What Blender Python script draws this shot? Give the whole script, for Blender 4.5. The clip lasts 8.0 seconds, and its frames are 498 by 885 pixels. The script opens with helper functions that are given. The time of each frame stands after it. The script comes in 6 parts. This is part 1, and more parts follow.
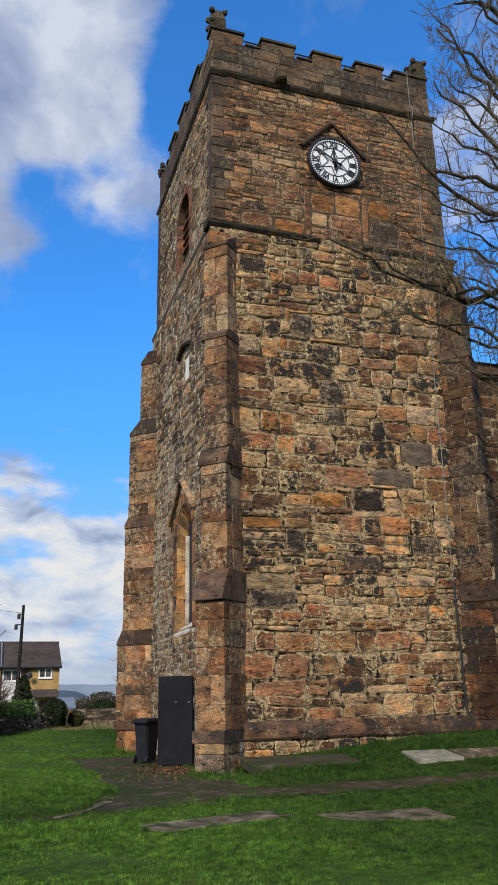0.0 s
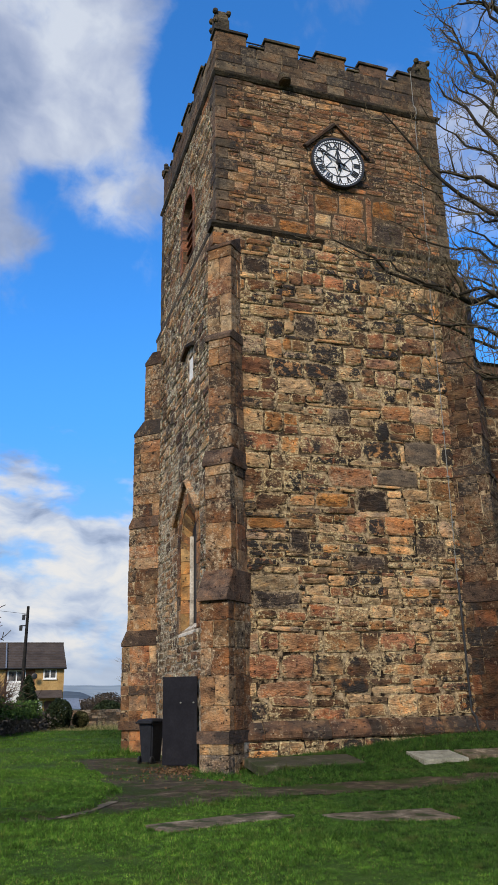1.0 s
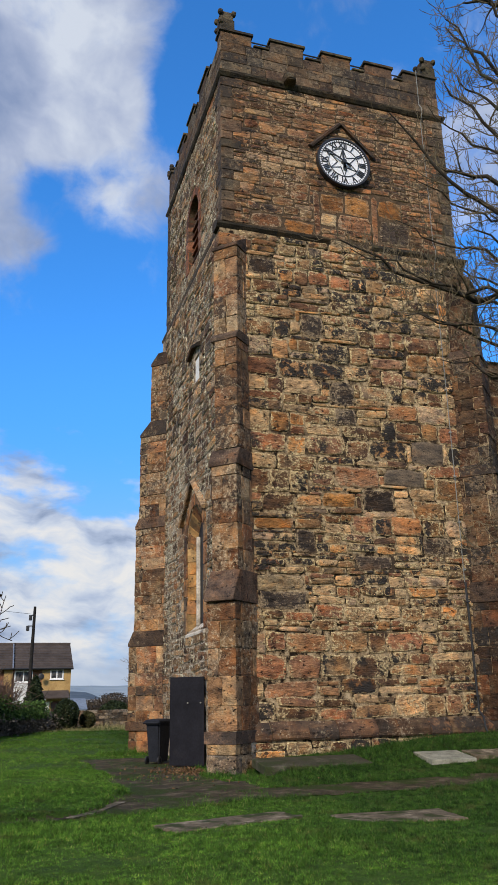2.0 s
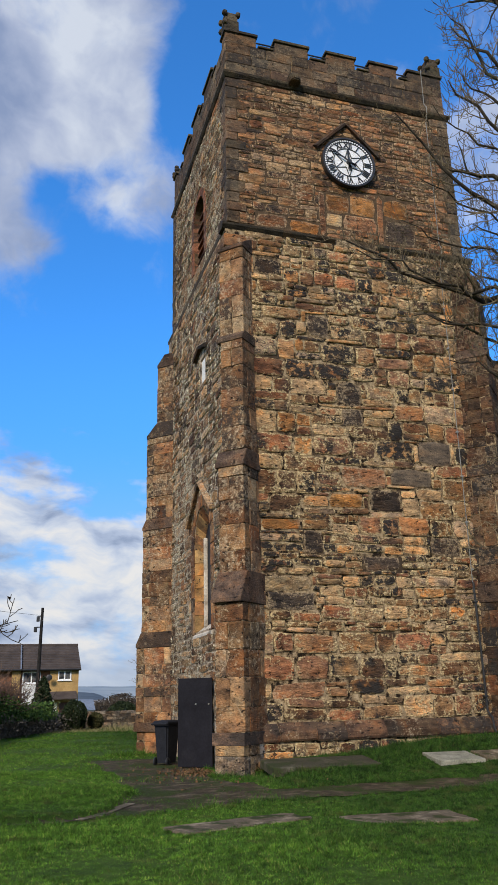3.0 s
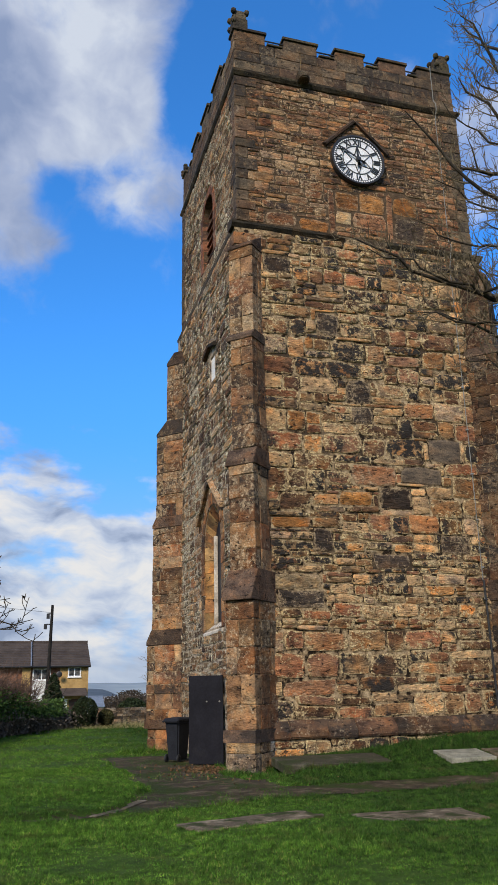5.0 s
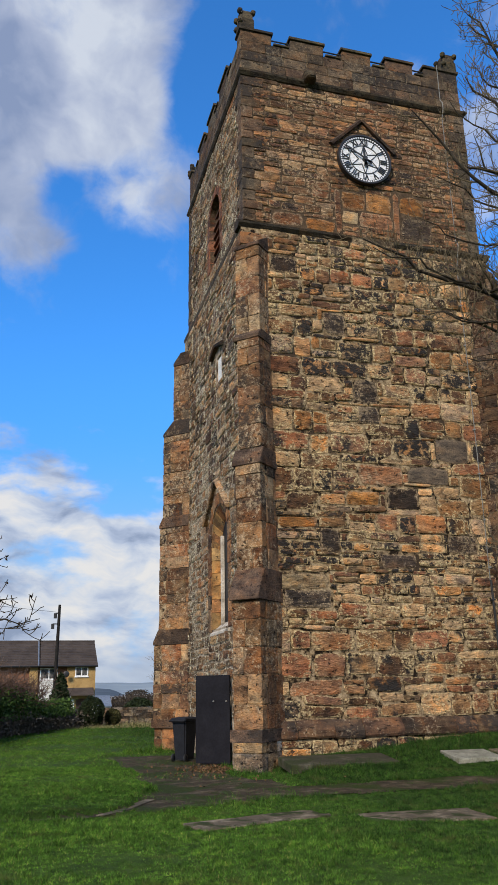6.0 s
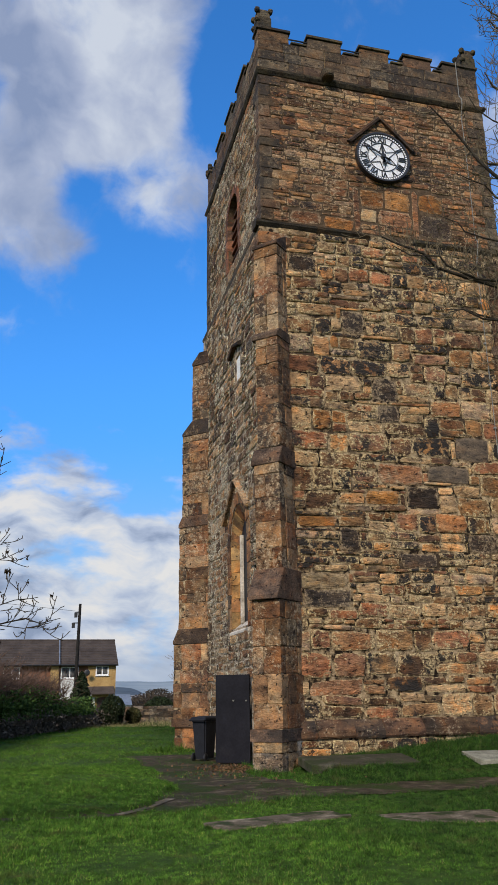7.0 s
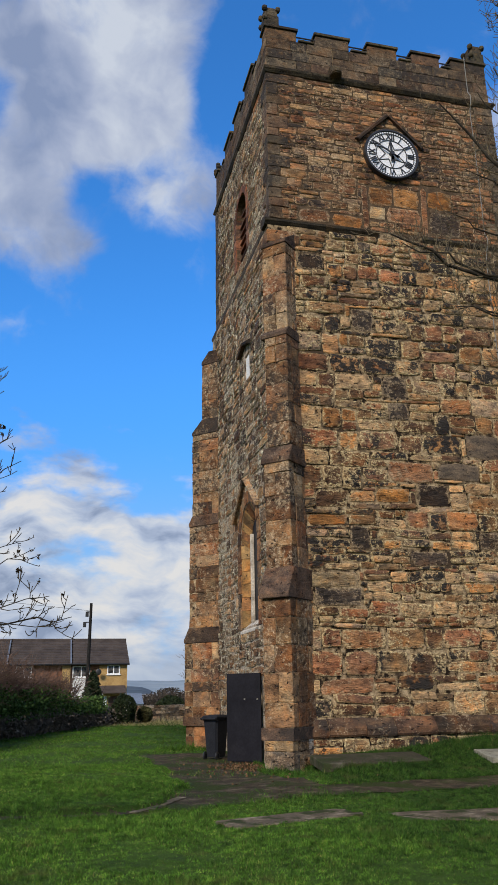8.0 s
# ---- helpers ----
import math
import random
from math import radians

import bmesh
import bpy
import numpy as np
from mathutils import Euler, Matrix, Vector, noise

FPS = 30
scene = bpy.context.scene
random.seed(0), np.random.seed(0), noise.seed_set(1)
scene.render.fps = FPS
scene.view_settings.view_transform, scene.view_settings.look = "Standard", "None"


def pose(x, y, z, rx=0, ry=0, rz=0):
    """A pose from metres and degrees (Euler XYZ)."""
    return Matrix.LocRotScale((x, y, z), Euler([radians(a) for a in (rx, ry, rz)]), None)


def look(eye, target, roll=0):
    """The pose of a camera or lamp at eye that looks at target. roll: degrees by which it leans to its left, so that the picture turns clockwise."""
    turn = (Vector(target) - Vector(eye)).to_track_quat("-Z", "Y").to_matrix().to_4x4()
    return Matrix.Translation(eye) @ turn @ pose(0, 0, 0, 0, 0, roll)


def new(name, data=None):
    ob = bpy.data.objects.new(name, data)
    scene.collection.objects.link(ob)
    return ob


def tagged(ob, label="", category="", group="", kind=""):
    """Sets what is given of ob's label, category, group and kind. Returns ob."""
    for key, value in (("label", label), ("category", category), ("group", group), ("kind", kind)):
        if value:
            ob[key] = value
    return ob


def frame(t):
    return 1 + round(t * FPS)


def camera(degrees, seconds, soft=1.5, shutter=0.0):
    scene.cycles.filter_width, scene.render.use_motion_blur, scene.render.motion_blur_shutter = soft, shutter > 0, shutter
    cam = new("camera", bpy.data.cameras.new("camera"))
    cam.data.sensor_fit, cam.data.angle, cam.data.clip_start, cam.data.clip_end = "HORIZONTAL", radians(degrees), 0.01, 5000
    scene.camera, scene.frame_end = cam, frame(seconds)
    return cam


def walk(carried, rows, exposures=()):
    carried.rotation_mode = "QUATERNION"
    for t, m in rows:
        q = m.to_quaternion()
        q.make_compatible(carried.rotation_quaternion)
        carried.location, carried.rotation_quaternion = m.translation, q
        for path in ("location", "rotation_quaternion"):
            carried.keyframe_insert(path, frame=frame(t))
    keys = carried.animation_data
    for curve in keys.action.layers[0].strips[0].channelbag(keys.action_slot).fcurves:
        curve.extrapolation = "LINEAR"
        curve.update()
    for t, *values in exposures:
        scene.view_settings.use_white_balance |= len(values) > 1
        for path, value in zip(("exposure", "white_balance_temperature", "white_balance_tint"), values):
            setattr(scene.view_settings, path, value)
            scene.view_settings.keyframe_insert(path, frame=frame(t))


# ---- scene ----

# ---- camera and its walk ----
cam = camera(35.3, 8.0, soft=1.0)
EYE = (-4.95, -17.23, 1.6)
# seconds; yaw, pitch, roll in degrees; sway to the right, ahead and up in metres
PATH = [
    (0.0, -18.531, 17.730, -1.196, 0.033, 0.029, -0.025),
    (0.5, -18.415, 17.729, -1.186, 0.030, 0.016, -0.019),
    (1.0, -18.213, 17.800, -1.185, 0.035, 0.021, -0.034),
    (1.5, -17.983, 17.810, -1.184, 0.028, 0.022, -0.034),
    (3.0, -17.309, 17.845, -1.371, 0.006, 0.015, -0.014),
    (3.5, -17.055, 17.817, -1.463, 0.001, 0.003, -0.002),
    (4.0, -16.970, 17.712, -1.405, -0.013, -0.024, 0.001),
    (5.5, -16.426, 17.633, -1.243, -0.043, -0.028, 0.006),
    (6.0, -16.163, 17.652, -1.174, -0.037, -0.031, -0.001),
    (6.5, -15.869, 17.671, -1.131, -0.031, -0.010, -0.008),
    (7.0, -14.716, 17.626, -0.959, -0.039, -0.019, 0.006),
    (7.5, -14.175, 17.655, -0.954, -0.043, -0.008, -0.009),
    (8.0, -13.968, 17.566, -1.052, -0.040, -0.016, -0.002),
]


def heading(yaw, pitch, roll, right, ahead, up):
    a, b = radians(yaw), radians(pitch)
    eye = Vector(EYE) + Vector((math.cos(a), math.sin(a), 0)) * right + Vector((-math.sin(a), math.cos(a), 0)) * ahead + Vector((0, 0, up))
    way = Vector((-math.sin(a) * math.cos(b), math.cos(a) * math.cos(b), math.sin(b)))
    return look(eye, eye + 5 * way, roll)


walk(cam, [(t, heading(*row)) for t, *row in PATH], [(0.0, 0.0), (3.0, 0.0), (6.0, -0.04), (8.0, -0.13)])

# ---- sky, sun and exposure ----
SUN_AZ, SUN_EL = radians(217), radians(32)  # clockwise from +y
scene.view_settings.exposure = 0.0
world = bpy.data.worlds.new("sky")
scene.world = world
world.use_nodes = True


class Nodes:
    """Short writing for node trees."""

    def __init__(self, tree):
        self.tree = tree

    def add(self, kind, inputs=(), **attrs):
        node = self.tree.nodes.new(kind)
        for key, value in attrs.items():
            setattr(node, key, value)
        for key, value in dict(inputs).items():
            self.put(node.inputs[key], value)
        return node

    def put(self, socket, value):
        if isinstance(value, bpy.types.NodeSocket):
            self.tree.links.new(value, socket)
        else:
            socket.default_value = value

    def math(self, op, a, b=0.0, clamp=False):
        return self.add("ShaderNodeMath", {0: a, 1: b}, operation=op, use_clamp=clamp).outputs[0]

    def step(self, x, lo, hi, to_lo=0.0, to_hi=1.0):
        n = self.add("ShaderNodeMapRange", {"Value": x, "From Min": lo, "From Max": hi, "To Min": to_lo, "To Max": to_hi}, interpolation_type="SMOOTHSTEP")
        return n.outputs["Result"]

    def mix(self, fac, a, b, blend="MIX"):
        n = self.add("ShaderNodeMix", {}, data_type="RGBA", blend_type=blend)
        for socket, value in ((n.inputs[0], fac), (n.inputs[6], a), (n.inputs[7], b)):
            self.put(socket, value)
        return n.outputs[2]

    def noise(self, vector, scale, detail=4.0, rough=0.55, out=0):
        return self.add("ShaderNodeTexNoise", {"Vector": vector, "Scale": scale, "Detail": detail, "Roughness": rough}).outputs[out]

    def ramp(self, fac, stops, interp="LINEAR"):
        n = self.add("ShaderNodeValToRGB", {0: fac})
        n.color_ramp.interpolation = interp
        while len(n.color_ramp.elements) < len(stops):
            n.color_ramp.elements.new(1.0)
        for e, (p, c) in zip(n.color_ramp.elements, stops):
            e.position, e.color = p, (*c, 1.0)
        return n.outputs[0]


def build_sky():
    n = Nodes(world.node_tree)
    n.tree.nodes.clear()
    way = n.add("ShaderNodeTexCoord").outputs["Generated"]
    sky = n.add("ShaderNodeTexSky", {"Vector": way}, sky_type="NISHITA", sun_disc=False, sun_elevation=SUN_EL, sun_rotation=SUN_AZ,
                air_density=1.0, dust_density=0.6, ozone_density=3.0).outputs[0]
    blue = n.mix(1.0, sky, (0.50, 1.46, 2.32, 1), "MULTIPLY")
    xyz = n.add("ShaderNodeSeparateXYZ", {0: way}).outputs
    lift = n.math("ADD", n.math("MAXIMUM", xyz[2], 0.0), 0.16)
    flat = n.add("ShaderNodeCombineXYZ", {0: n.math("DIVIDE", xyz[0], lift), 1: n.math("DIVIDE", xyz[1], lift)}).outputs[0]
    warp = n.noise(flat, 1.7, 3.0, out=1)
    bent = n.add("ShaderNodeVectorMath", {0: flat, 1: n.add("ShaderNodeVectorMath", {0: warp, 3: 0.28}, operation="SCALE").outputs[0]}, operation="ADD").outputs[0]
    puffs = n.noise(bent, 2.3, 9.0, 0.58)
    wisps = n.noise(n.add("ShaderNodeVectorMath", {0: way, 1: (1.0, 1.0, 2.0)}, operation="MULTIPLY").outputs[0], 6.5, 9.0, 0.56)
    # a big torn cumulus high on one side, a low bank round the horizon
    tall = n.add("ShaderNodeVectorMath", {0: way, 1: n.add("ShaderNodeVectorMath", {0: n.noise(way, 7.0, 3.0, out=1), 3: 0.09}, operation="SCALE").outputs[0]}, operation="ADD").outputs[0]
    tufts = n.noise(tall, 11.0, 10.0, 0.57)
    cover = 0.0
    for (yaw, pitch, wide, weight) in CLOUDS:
        a, b = radians(yaw), radians(pitch)
        c = (-math.sin(a) * math.cos(b), math.cos(a) * math.cos(b), math.sin(b))
        d = n.add("ShaderNodeVectorMath", {0: way, 1: c}, operation="DOT_PRODUCT").outputs["Value"]
        blob = n.step(d, math.cos(radians(wide)), math.cos(radians(wide * 0.3)), 0.0, weight)
        cover = n.math("ADD", blob, cover)
    torn = n.math("ADD", n.math("MULTIPLY", n.math("SUBTRACT", tufts, 0.5), 1.7), n.math("MULTIPLY", n.math("SUBTRACT", puffs, 0.5), 0.5))
    high = n.step(n.math("ADD", torn, cover), 0.28, 1.0)
    low_band = n.step(xyz[2], 0.11, 0.49, 0.40, -0.66)
    low = n.step(n.math("ADD", n.math("MULTIPLY", n.math("SUBTRACT", wisps, 0.5), 2.1), low_band), -0.04, 0.30)
    mask = n.math("MAXIMUM", high, low)
    # lit tops, grey bellies
    shade = n.noise(tall, 9.0, 6.0, 0.5)
    white = n.ramp(n.math("ADD", n.math("MULTIPLY", n.math("SUBTRACT", shade, 0.5), 2.0), 0.5),
                   [(0.20, (0.32, 0.40, 0.60)), (0.5, (0.52, 0.59, 0.77)), (0.80, (0.80, 0.86, 0.96))])
    lumps = n.noise(n.add("ShaderNodeVectorMath", {0: tall, 1: (1.0, 1.0, 2.6)}, operation="MULTIPLY").outputs[0], 11.0, 8.0, 0.54)
    bank = n.ramp(n.math("ADD", n.math("MULTIPLY", n.math("SUBTRACT", lumps, 0.5), 2.2), 0.5),
                  [(0.10, (0.33, 0.40, 0.56)), (0.34, (0.56, 0.64, 0.81)), (0.54, (0.78, 0.83, 0.92)), (0.76, (1.0, 0.97, 0.93))])
    white = n.mix(n.step(xyz[2], 0.22, 0.34), bank, white)
    warm = n.mix(n.step(xyz[2], 0.015, 0.075, 0.75, 0.0), white, (0.57, 0.65, 0.78, 1))
    clouds = n.mix(1.0, warm, (CLOUD_LIGHT, CLOUD_LIGHT, CLOUD_LIGHT, 1), "MULTIPLY")
    blue = n.mix(n.step(xyz[2], 0.06, 0.50, 1.0, 0.0), blue, n.mix(n.step(xyz[2], 0.10, 0.34), (2.5, 4.5, 7.3, 1), (0.9, 3.0, 7.2, 1)))
    colour = n.mix(n.math("MULTIPLY", mask, 0.93), blue, clouds)
    bg = n.add("ShaderNodeBackground", {"Color": colour, "Strength": SKY_STRENGTH})
    out = n.add("ShaderNodeOutputWorld")
    n.put(out.inputs["Surface"], bg.outputs[0])


SKY_STRENGTH, CLOUD_LIGHT = 0.12, 7.1
# yaw, pitch, width, weight of the high clouds
CLOUDS = [(-1.5, 44.5, 9, 0.72), (-7.0, 44.5, 6, 0.42), (5.0, 40.0, 8, 0.5), (-8.0, 37.0, 6.0, 0.62), (-9.2, 33.0, 5.0, 0.36), (2.5, 34.5, 7.0, 0.62), (-2.6, 34.0, 3.4, -0.25), (-14.0, 42.0, 5.0, -0.45), (5.0, 30.0, 8, 0.30), (-37.5, 35.0, 5.5, 0.5), (60, 40, 45, 0.55), (130, 45, 60, 0.6), (215, 40, 60, 0.6), (290, 42, 40, 0.5)]
build_sky()
sun_data = bpy.data.lights.new("sun", "SUN")
sun_data.energy, sun_data.angle, sun_data.color = 4.05, radians(13), (1.0, 0.86, 0.69)
sun = new("sun", sun_data)
sun_way = Vector((math.sin(SUN_AZ) * math.cos(SUN_EL), math.cos(SUN_AZ) * math.cos(SUN_EL), math.sin(SUN_EL)))
sun.matrix_world = look(sun_way * 60, (0, 0, 0))

# ---- materials ----
def material(name):
    m = bpy.data.materials.new(name)
    m.use_nodes = True
    n = Nodes(m.node_tree)
    n.tree.nodes.clear()
    shader = n.add("ShaderNodeBsdfPrincipled")
    out = n.add("ShaderNodeOutputMaterial")
    n.put(out.inputs["Surface"], shader.outputs[0])
    return m, n, shader


def finish(n, shader, colour, rough, height=None, bump=0.3, distance=0.02, metal=0.0):
    n.put(shader.inputs["Base Color"], colour)
    n.put(shader.inputs["Roughness"], rough)
    n.put(shader.inputs["Metallic"], metal)
    if not isinstance(rough, float) or rough > 0.7:
        shader.inputs["Specular IOR Level"].default_value = 0.15
    if height is not None:
        b = n.add("ShaderNodeBump", {"Height": height, "Strength": bump, "Distance": distance})
        n.put(shader.inputs["Normal"], b.outputs[0])


def place_of(n):
    return n.add("ShaderNodeNewGeometry").outputs["Position"]


def stone_material(name, stops, soot=0.5, lime=0.4, grain=1.0, bed=2.6, smear=(0.37, 0.275, 0.17), wash=0.0, salt=0.75):
    """Weathered sandstone: one tint a stone, bedding streaks, soot, and lime mortar smeared over the edges."""
    m, n, shader = material(name)
    geo = n.add("ShaderNodeNewGeometry")
    pos = geo.outputs["Position"]
    chance = n.math("FRACT", n.math("ADD", n.add("ShaderNodeObjectInfo").outputs["Random"], geo.outputs["Random Per Island"]))
    other = n.math("FRACT", n.math("MULTIPLY", chance, 17.31))
    third = n.math("FRACT", n.math("MULTIPLY", chance, 41.7))
    rim = n.add("ShaderNodeAttribute", attribute_name="edge").outputs["Fac"]
    base = n.ramp(chance, stops, "CONSTANT")
    stain = n.ramp(n.noise(pos, 1.5, 7.0, 0.66), [(0.34, (0.050, 0.036, 0.027)), (0.44, (0.19, 0.088, 0.044)), (0.54, (0.32, 0.155, 0.060)), (0.66, (0.40, 0.27, 0.14))])
    base = n.mix(wash, base, stain)
    shift = n.add("ShaderNodeVectorMath", {0: pos, 1: n.add("ShaderNodeCombineXYZ", {0: n.math("MULTIPLY", other, 40.0), 1: n.math("MULTIPLY", third, 40.0)}).outputs[0]}, operation="ADD").outputs[0]
    beds = n.add("ShaderNodeVectorMath", {0: shift, 1: (1.0, 1.0, bed)}, operation="MULTIPLY").outputs[0]
    mottle = n.noise(beds, 3.0, 8.0, 0.62)
    fine = n.noise(beds, 26.0, 6.0, 0.7)
    c = n.mix(1.0, base, n.ramp(mottle, [(0.30, (0.30, 0.28, 0.27)), (0.46, (0.90, 0.89, 0.88)), (0.68, (1.75, 1.65, 1.45))]), "MULTIPLY")
    c = n.mix(salt, c, n.ramp(fine, [(0.34, (0.40, 0.38, 0.36)), (0.49, (0.97, 0.97, 0.97)), (0.66, (1.65, 1.58, 1.45))]), "MULTIPLY")
    c = n.mix(1.0, c, n.ramp(other, [(0.0, (0.53, 0.53, 0.53)), (1.0, (1.50, 1.50, 1.50))]), "MULTIPLY")
    weather = n.noise(shift, 1.7, 5.0, 0.6)
    c = n.mix(0.7, c, n.ramp(weather, [(0.36, (0.74, 0.78, 0.84)), (0.5, (1.0, 1.0, 1.0)), (0.62, (1.22, 0.90, 0.62))]), "MULTIPLY")
    # soot in broad drifts and on single stones
    drift = n.noise(pos, 0.55, 5.0, 0.6)
    black = n.math("MULTIPLY", n.step(n.math("ADD", drift, n.math("MULTIPLY", n.math("SUBTRACT", third, 0.5), 0.34)), 0.535, 0.63), n.step(n.noise(shift, 5.0, 7.0, 0.7), 0.40, 0.50))
    c = n.mix(n.math("MULTIPLY", black, soot), c, (0.030, 0.026, 0.023, 1))
    # mortar: over the rims, and in patches where whole stretches were pointed
    patch = n.noise(pos, 0.8, 5.0, 0.6)
    blot = n.noise(pos, 9.0, 7.0, 0.7)
    cover = n.math("ADD", n.math("MULTIPLY", rim, 0.34), n.math("ADD", n.math("MULTIPLY", n.math("SUBTRACT", blot, 0.5), 1.7), n.math("MULTIPLY", n.math("SUBTRACT", patch, 0.5), 1.1)))
    lime_mask = n.step(cover, 0.15, 0.27)
    limed = n.ramp(n.noise(pos, 19.0, 6.0, 0.7), [(0.36, tuple(0.25 * v for v in smear)), (0.50, smear), (0.64, tuple(min(0.8, 2.2 * v) for v in smear))])
    c = n.mix(n.math("MULTIPLY", lime_mask, lime), c, limed)
    # lime flecks, and dark pits with the shade of crevices painted in near black
    flecks = n.math("MULTIPLY", n.step(n.noise(pos, 30.0, 3.0, 0.6), 0.62, 0.70), n.step(patch, 0.40, 0.56))
    c = n.mix(n.math("MULTIPLY", flecks, min(1.0, lime)), c, tuple(min(0.75, 2.0 * v) for v in smear) + (1,))
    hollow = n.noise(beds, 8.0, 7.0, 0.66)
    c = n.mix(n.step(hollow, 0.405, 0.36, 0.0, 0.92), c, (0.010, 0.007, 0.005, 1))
    pits = n.add("ShaderNodeTexVoronoi", {"Vector": beds, "Scale": 22.0}).outputs["Distance"]
    rise = n.math("ADD", n.math("MULTIPLY", n.noise(beds, 6.0, 8.0, 0.64), 1.2), n.math("ADD", n.math("MULTIPLY", pits, 0.4), n.step(hollow, 0.30, 0.46, 0.0, 0.5)))
    finish(n, shader, c, n.step(fine, 0.2, 0.8, 0.80, 0.97), rise, 0.9 * grain, 0.07)
    n.put(shader.inputs["Specular IOR Level"], 0.25)
    return m


def ground_noise_material(name, stops, scale, rough=0.95, bump=0.5, distance=0.02, second=None):
    m, n, shader = material(name)
    pos = place_of(n)
    c = n.ramp(n.noise(pos, scale, 8.0, 0.66), stops)
    if second:
        c = n.mix(n.step(n.noise(pos, second[0], 6.0, 0.6), second[1], second[2]), c, (*second[3], 1))
    fine = n.noise(pos, scale * 9, 4.0, 0.6)
    c = n.mix(0.6, c, n.ramp(fine, [(0.3, (0.55, 0.55, 0.55)), (0.7, (1.35, 1.35, 1.35))]), "MULTIPLY")
    finish(n, shader, c, rough, n.math("ADD", fine, n.noise(pos, scale * 2.5, 6.0)), bump, distance)
    return m


TAN, OCHRE, RUST, BROWN = (0.30, 0.175, 0.080), (0.36, 0.175, 0.058), (0.23, 0.095, 0.045), (0.165, 0.090, 0.049)
BUFF, GREY, DARK, COAL = (0.37, 0.255, 0.135), (0.15, 0.110, 0.072), (0.078, 0.051, 0.034), (0.040, 0.031, 0.026)
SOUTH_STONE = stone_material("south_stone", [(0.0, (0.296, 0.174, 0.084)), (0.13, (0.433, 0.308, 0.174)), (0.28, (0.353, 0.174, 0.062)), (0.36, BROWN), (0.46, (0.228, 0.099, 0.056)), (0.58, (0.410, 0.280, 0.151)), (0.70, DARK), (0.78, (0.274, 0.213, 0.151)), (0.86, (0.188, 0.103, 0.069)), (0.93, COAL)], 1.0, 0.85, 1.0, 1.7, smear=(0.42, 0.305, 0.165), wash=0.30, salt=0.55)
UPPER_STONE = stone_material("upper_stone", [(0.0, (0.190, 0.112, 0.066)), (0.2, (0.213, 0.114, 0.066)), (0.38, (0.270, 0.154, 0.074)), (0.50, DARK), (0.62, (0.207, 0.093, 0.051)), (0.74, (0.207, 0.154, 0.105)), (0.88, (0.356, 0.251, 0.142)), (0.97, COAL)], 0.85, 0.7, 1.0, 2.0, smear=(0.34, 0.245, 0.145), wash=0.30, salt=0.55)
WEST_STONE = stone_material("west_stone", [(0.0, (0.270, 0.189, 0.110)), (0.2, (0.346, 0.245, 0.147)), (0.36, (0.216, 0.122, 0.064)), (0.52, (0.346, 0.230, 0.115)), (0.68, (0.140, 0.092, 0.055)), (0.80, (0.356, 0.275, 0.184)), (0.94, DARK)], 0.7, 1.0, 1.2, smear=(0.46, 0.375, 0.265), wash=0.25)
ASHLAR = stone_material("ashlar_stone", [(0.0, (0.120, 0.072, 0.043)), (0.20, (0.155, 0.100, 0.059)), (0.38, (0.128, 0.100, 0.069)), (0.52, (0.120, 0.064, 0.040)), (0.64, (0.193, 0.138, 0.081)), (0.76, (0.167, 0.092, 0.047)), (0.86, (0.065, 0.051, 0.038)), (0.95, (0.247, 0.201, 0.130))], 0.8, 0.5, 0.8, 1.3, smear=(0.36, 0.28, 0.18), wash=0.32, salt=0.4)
PARAPET_STONE = stone_material("parapet_stone", [(0.0, (0.082, 0.055, 0.034)), (0.25, (0.090, 0.065, 0.043)), (0.5, (0.101, 0.080, 0.055)), (0.72, (0.086, 0.053, 0.034)), (0.84, DARK)], 0.8, 0.35, 0.6, 1.5, smear=(0.22, 0.17, 0.11))
DRESSED = stone_material("dressed_ochre_stone", [(0.0, (0.19, 0.098, 0.042)), (0.4, (0.15, 0.095, 0.052)), (0.75, (0.17, 0.082, 0.038))], 0.5, 0.3, 0.4, 1.2)
WEATHERING = stone_material("weathering_stone", [(0.0, (0.058, 0.039, 0.028)), (0.5, (0.074, 0.049, 0.036))], 0.75, 0.2, 0.6, 1.2)
COPING = stone_material("mossy_coping_stone", [(0.0, (0.050, 0.042, 0.030)), (0.5, (0.070, 0.060, 0.036))], 0.9, 0.12, 0.6, 1.2)
DARK_MORTAR = ground_noise_material("dark_mortar", [(0.3, (0.045, 0.030, 0.020)), (0.55, (0.11, 0.075, 0.046)), (0.75, (0.24, 0.175, 0.115))], 6.0, 0.95, 1.0, 0.03)
MORTAR = ground_noise_material("lime_mortar", [(0.42, (0.018, 0.012, 0.008)), (0.49, (0.23, 0.165, 0.095)), (0.64, (0.50, 0.385, 0.235))], 6.0, 0.95, 1.0, 0.03, (1.3, 0.54, 0.64, (0.060, 0.042, 0.028)))
GREY_MORTAR = ground_noise_material("grey_mortar", [(0.36, (0.04, 0.028, 0.020)), (0.48, (0.32, 0.25, 0.175)), (0.66, (0.58, 0.49, 0.38))], 5.0, 0.95, 1.0, 0.03)
SOIL = ground_noise_material("turf", [(0.3, (0.018, 0.036, 0.005)), (0.5, (0.034, 0.066, 0.008)), (0.7, (0.055, 0.090, 0.014))], 3.5, 0.95, 0.6, 0.03, (1.3, 0.66, 0.75, (0.11, 0.080, 0.035)))
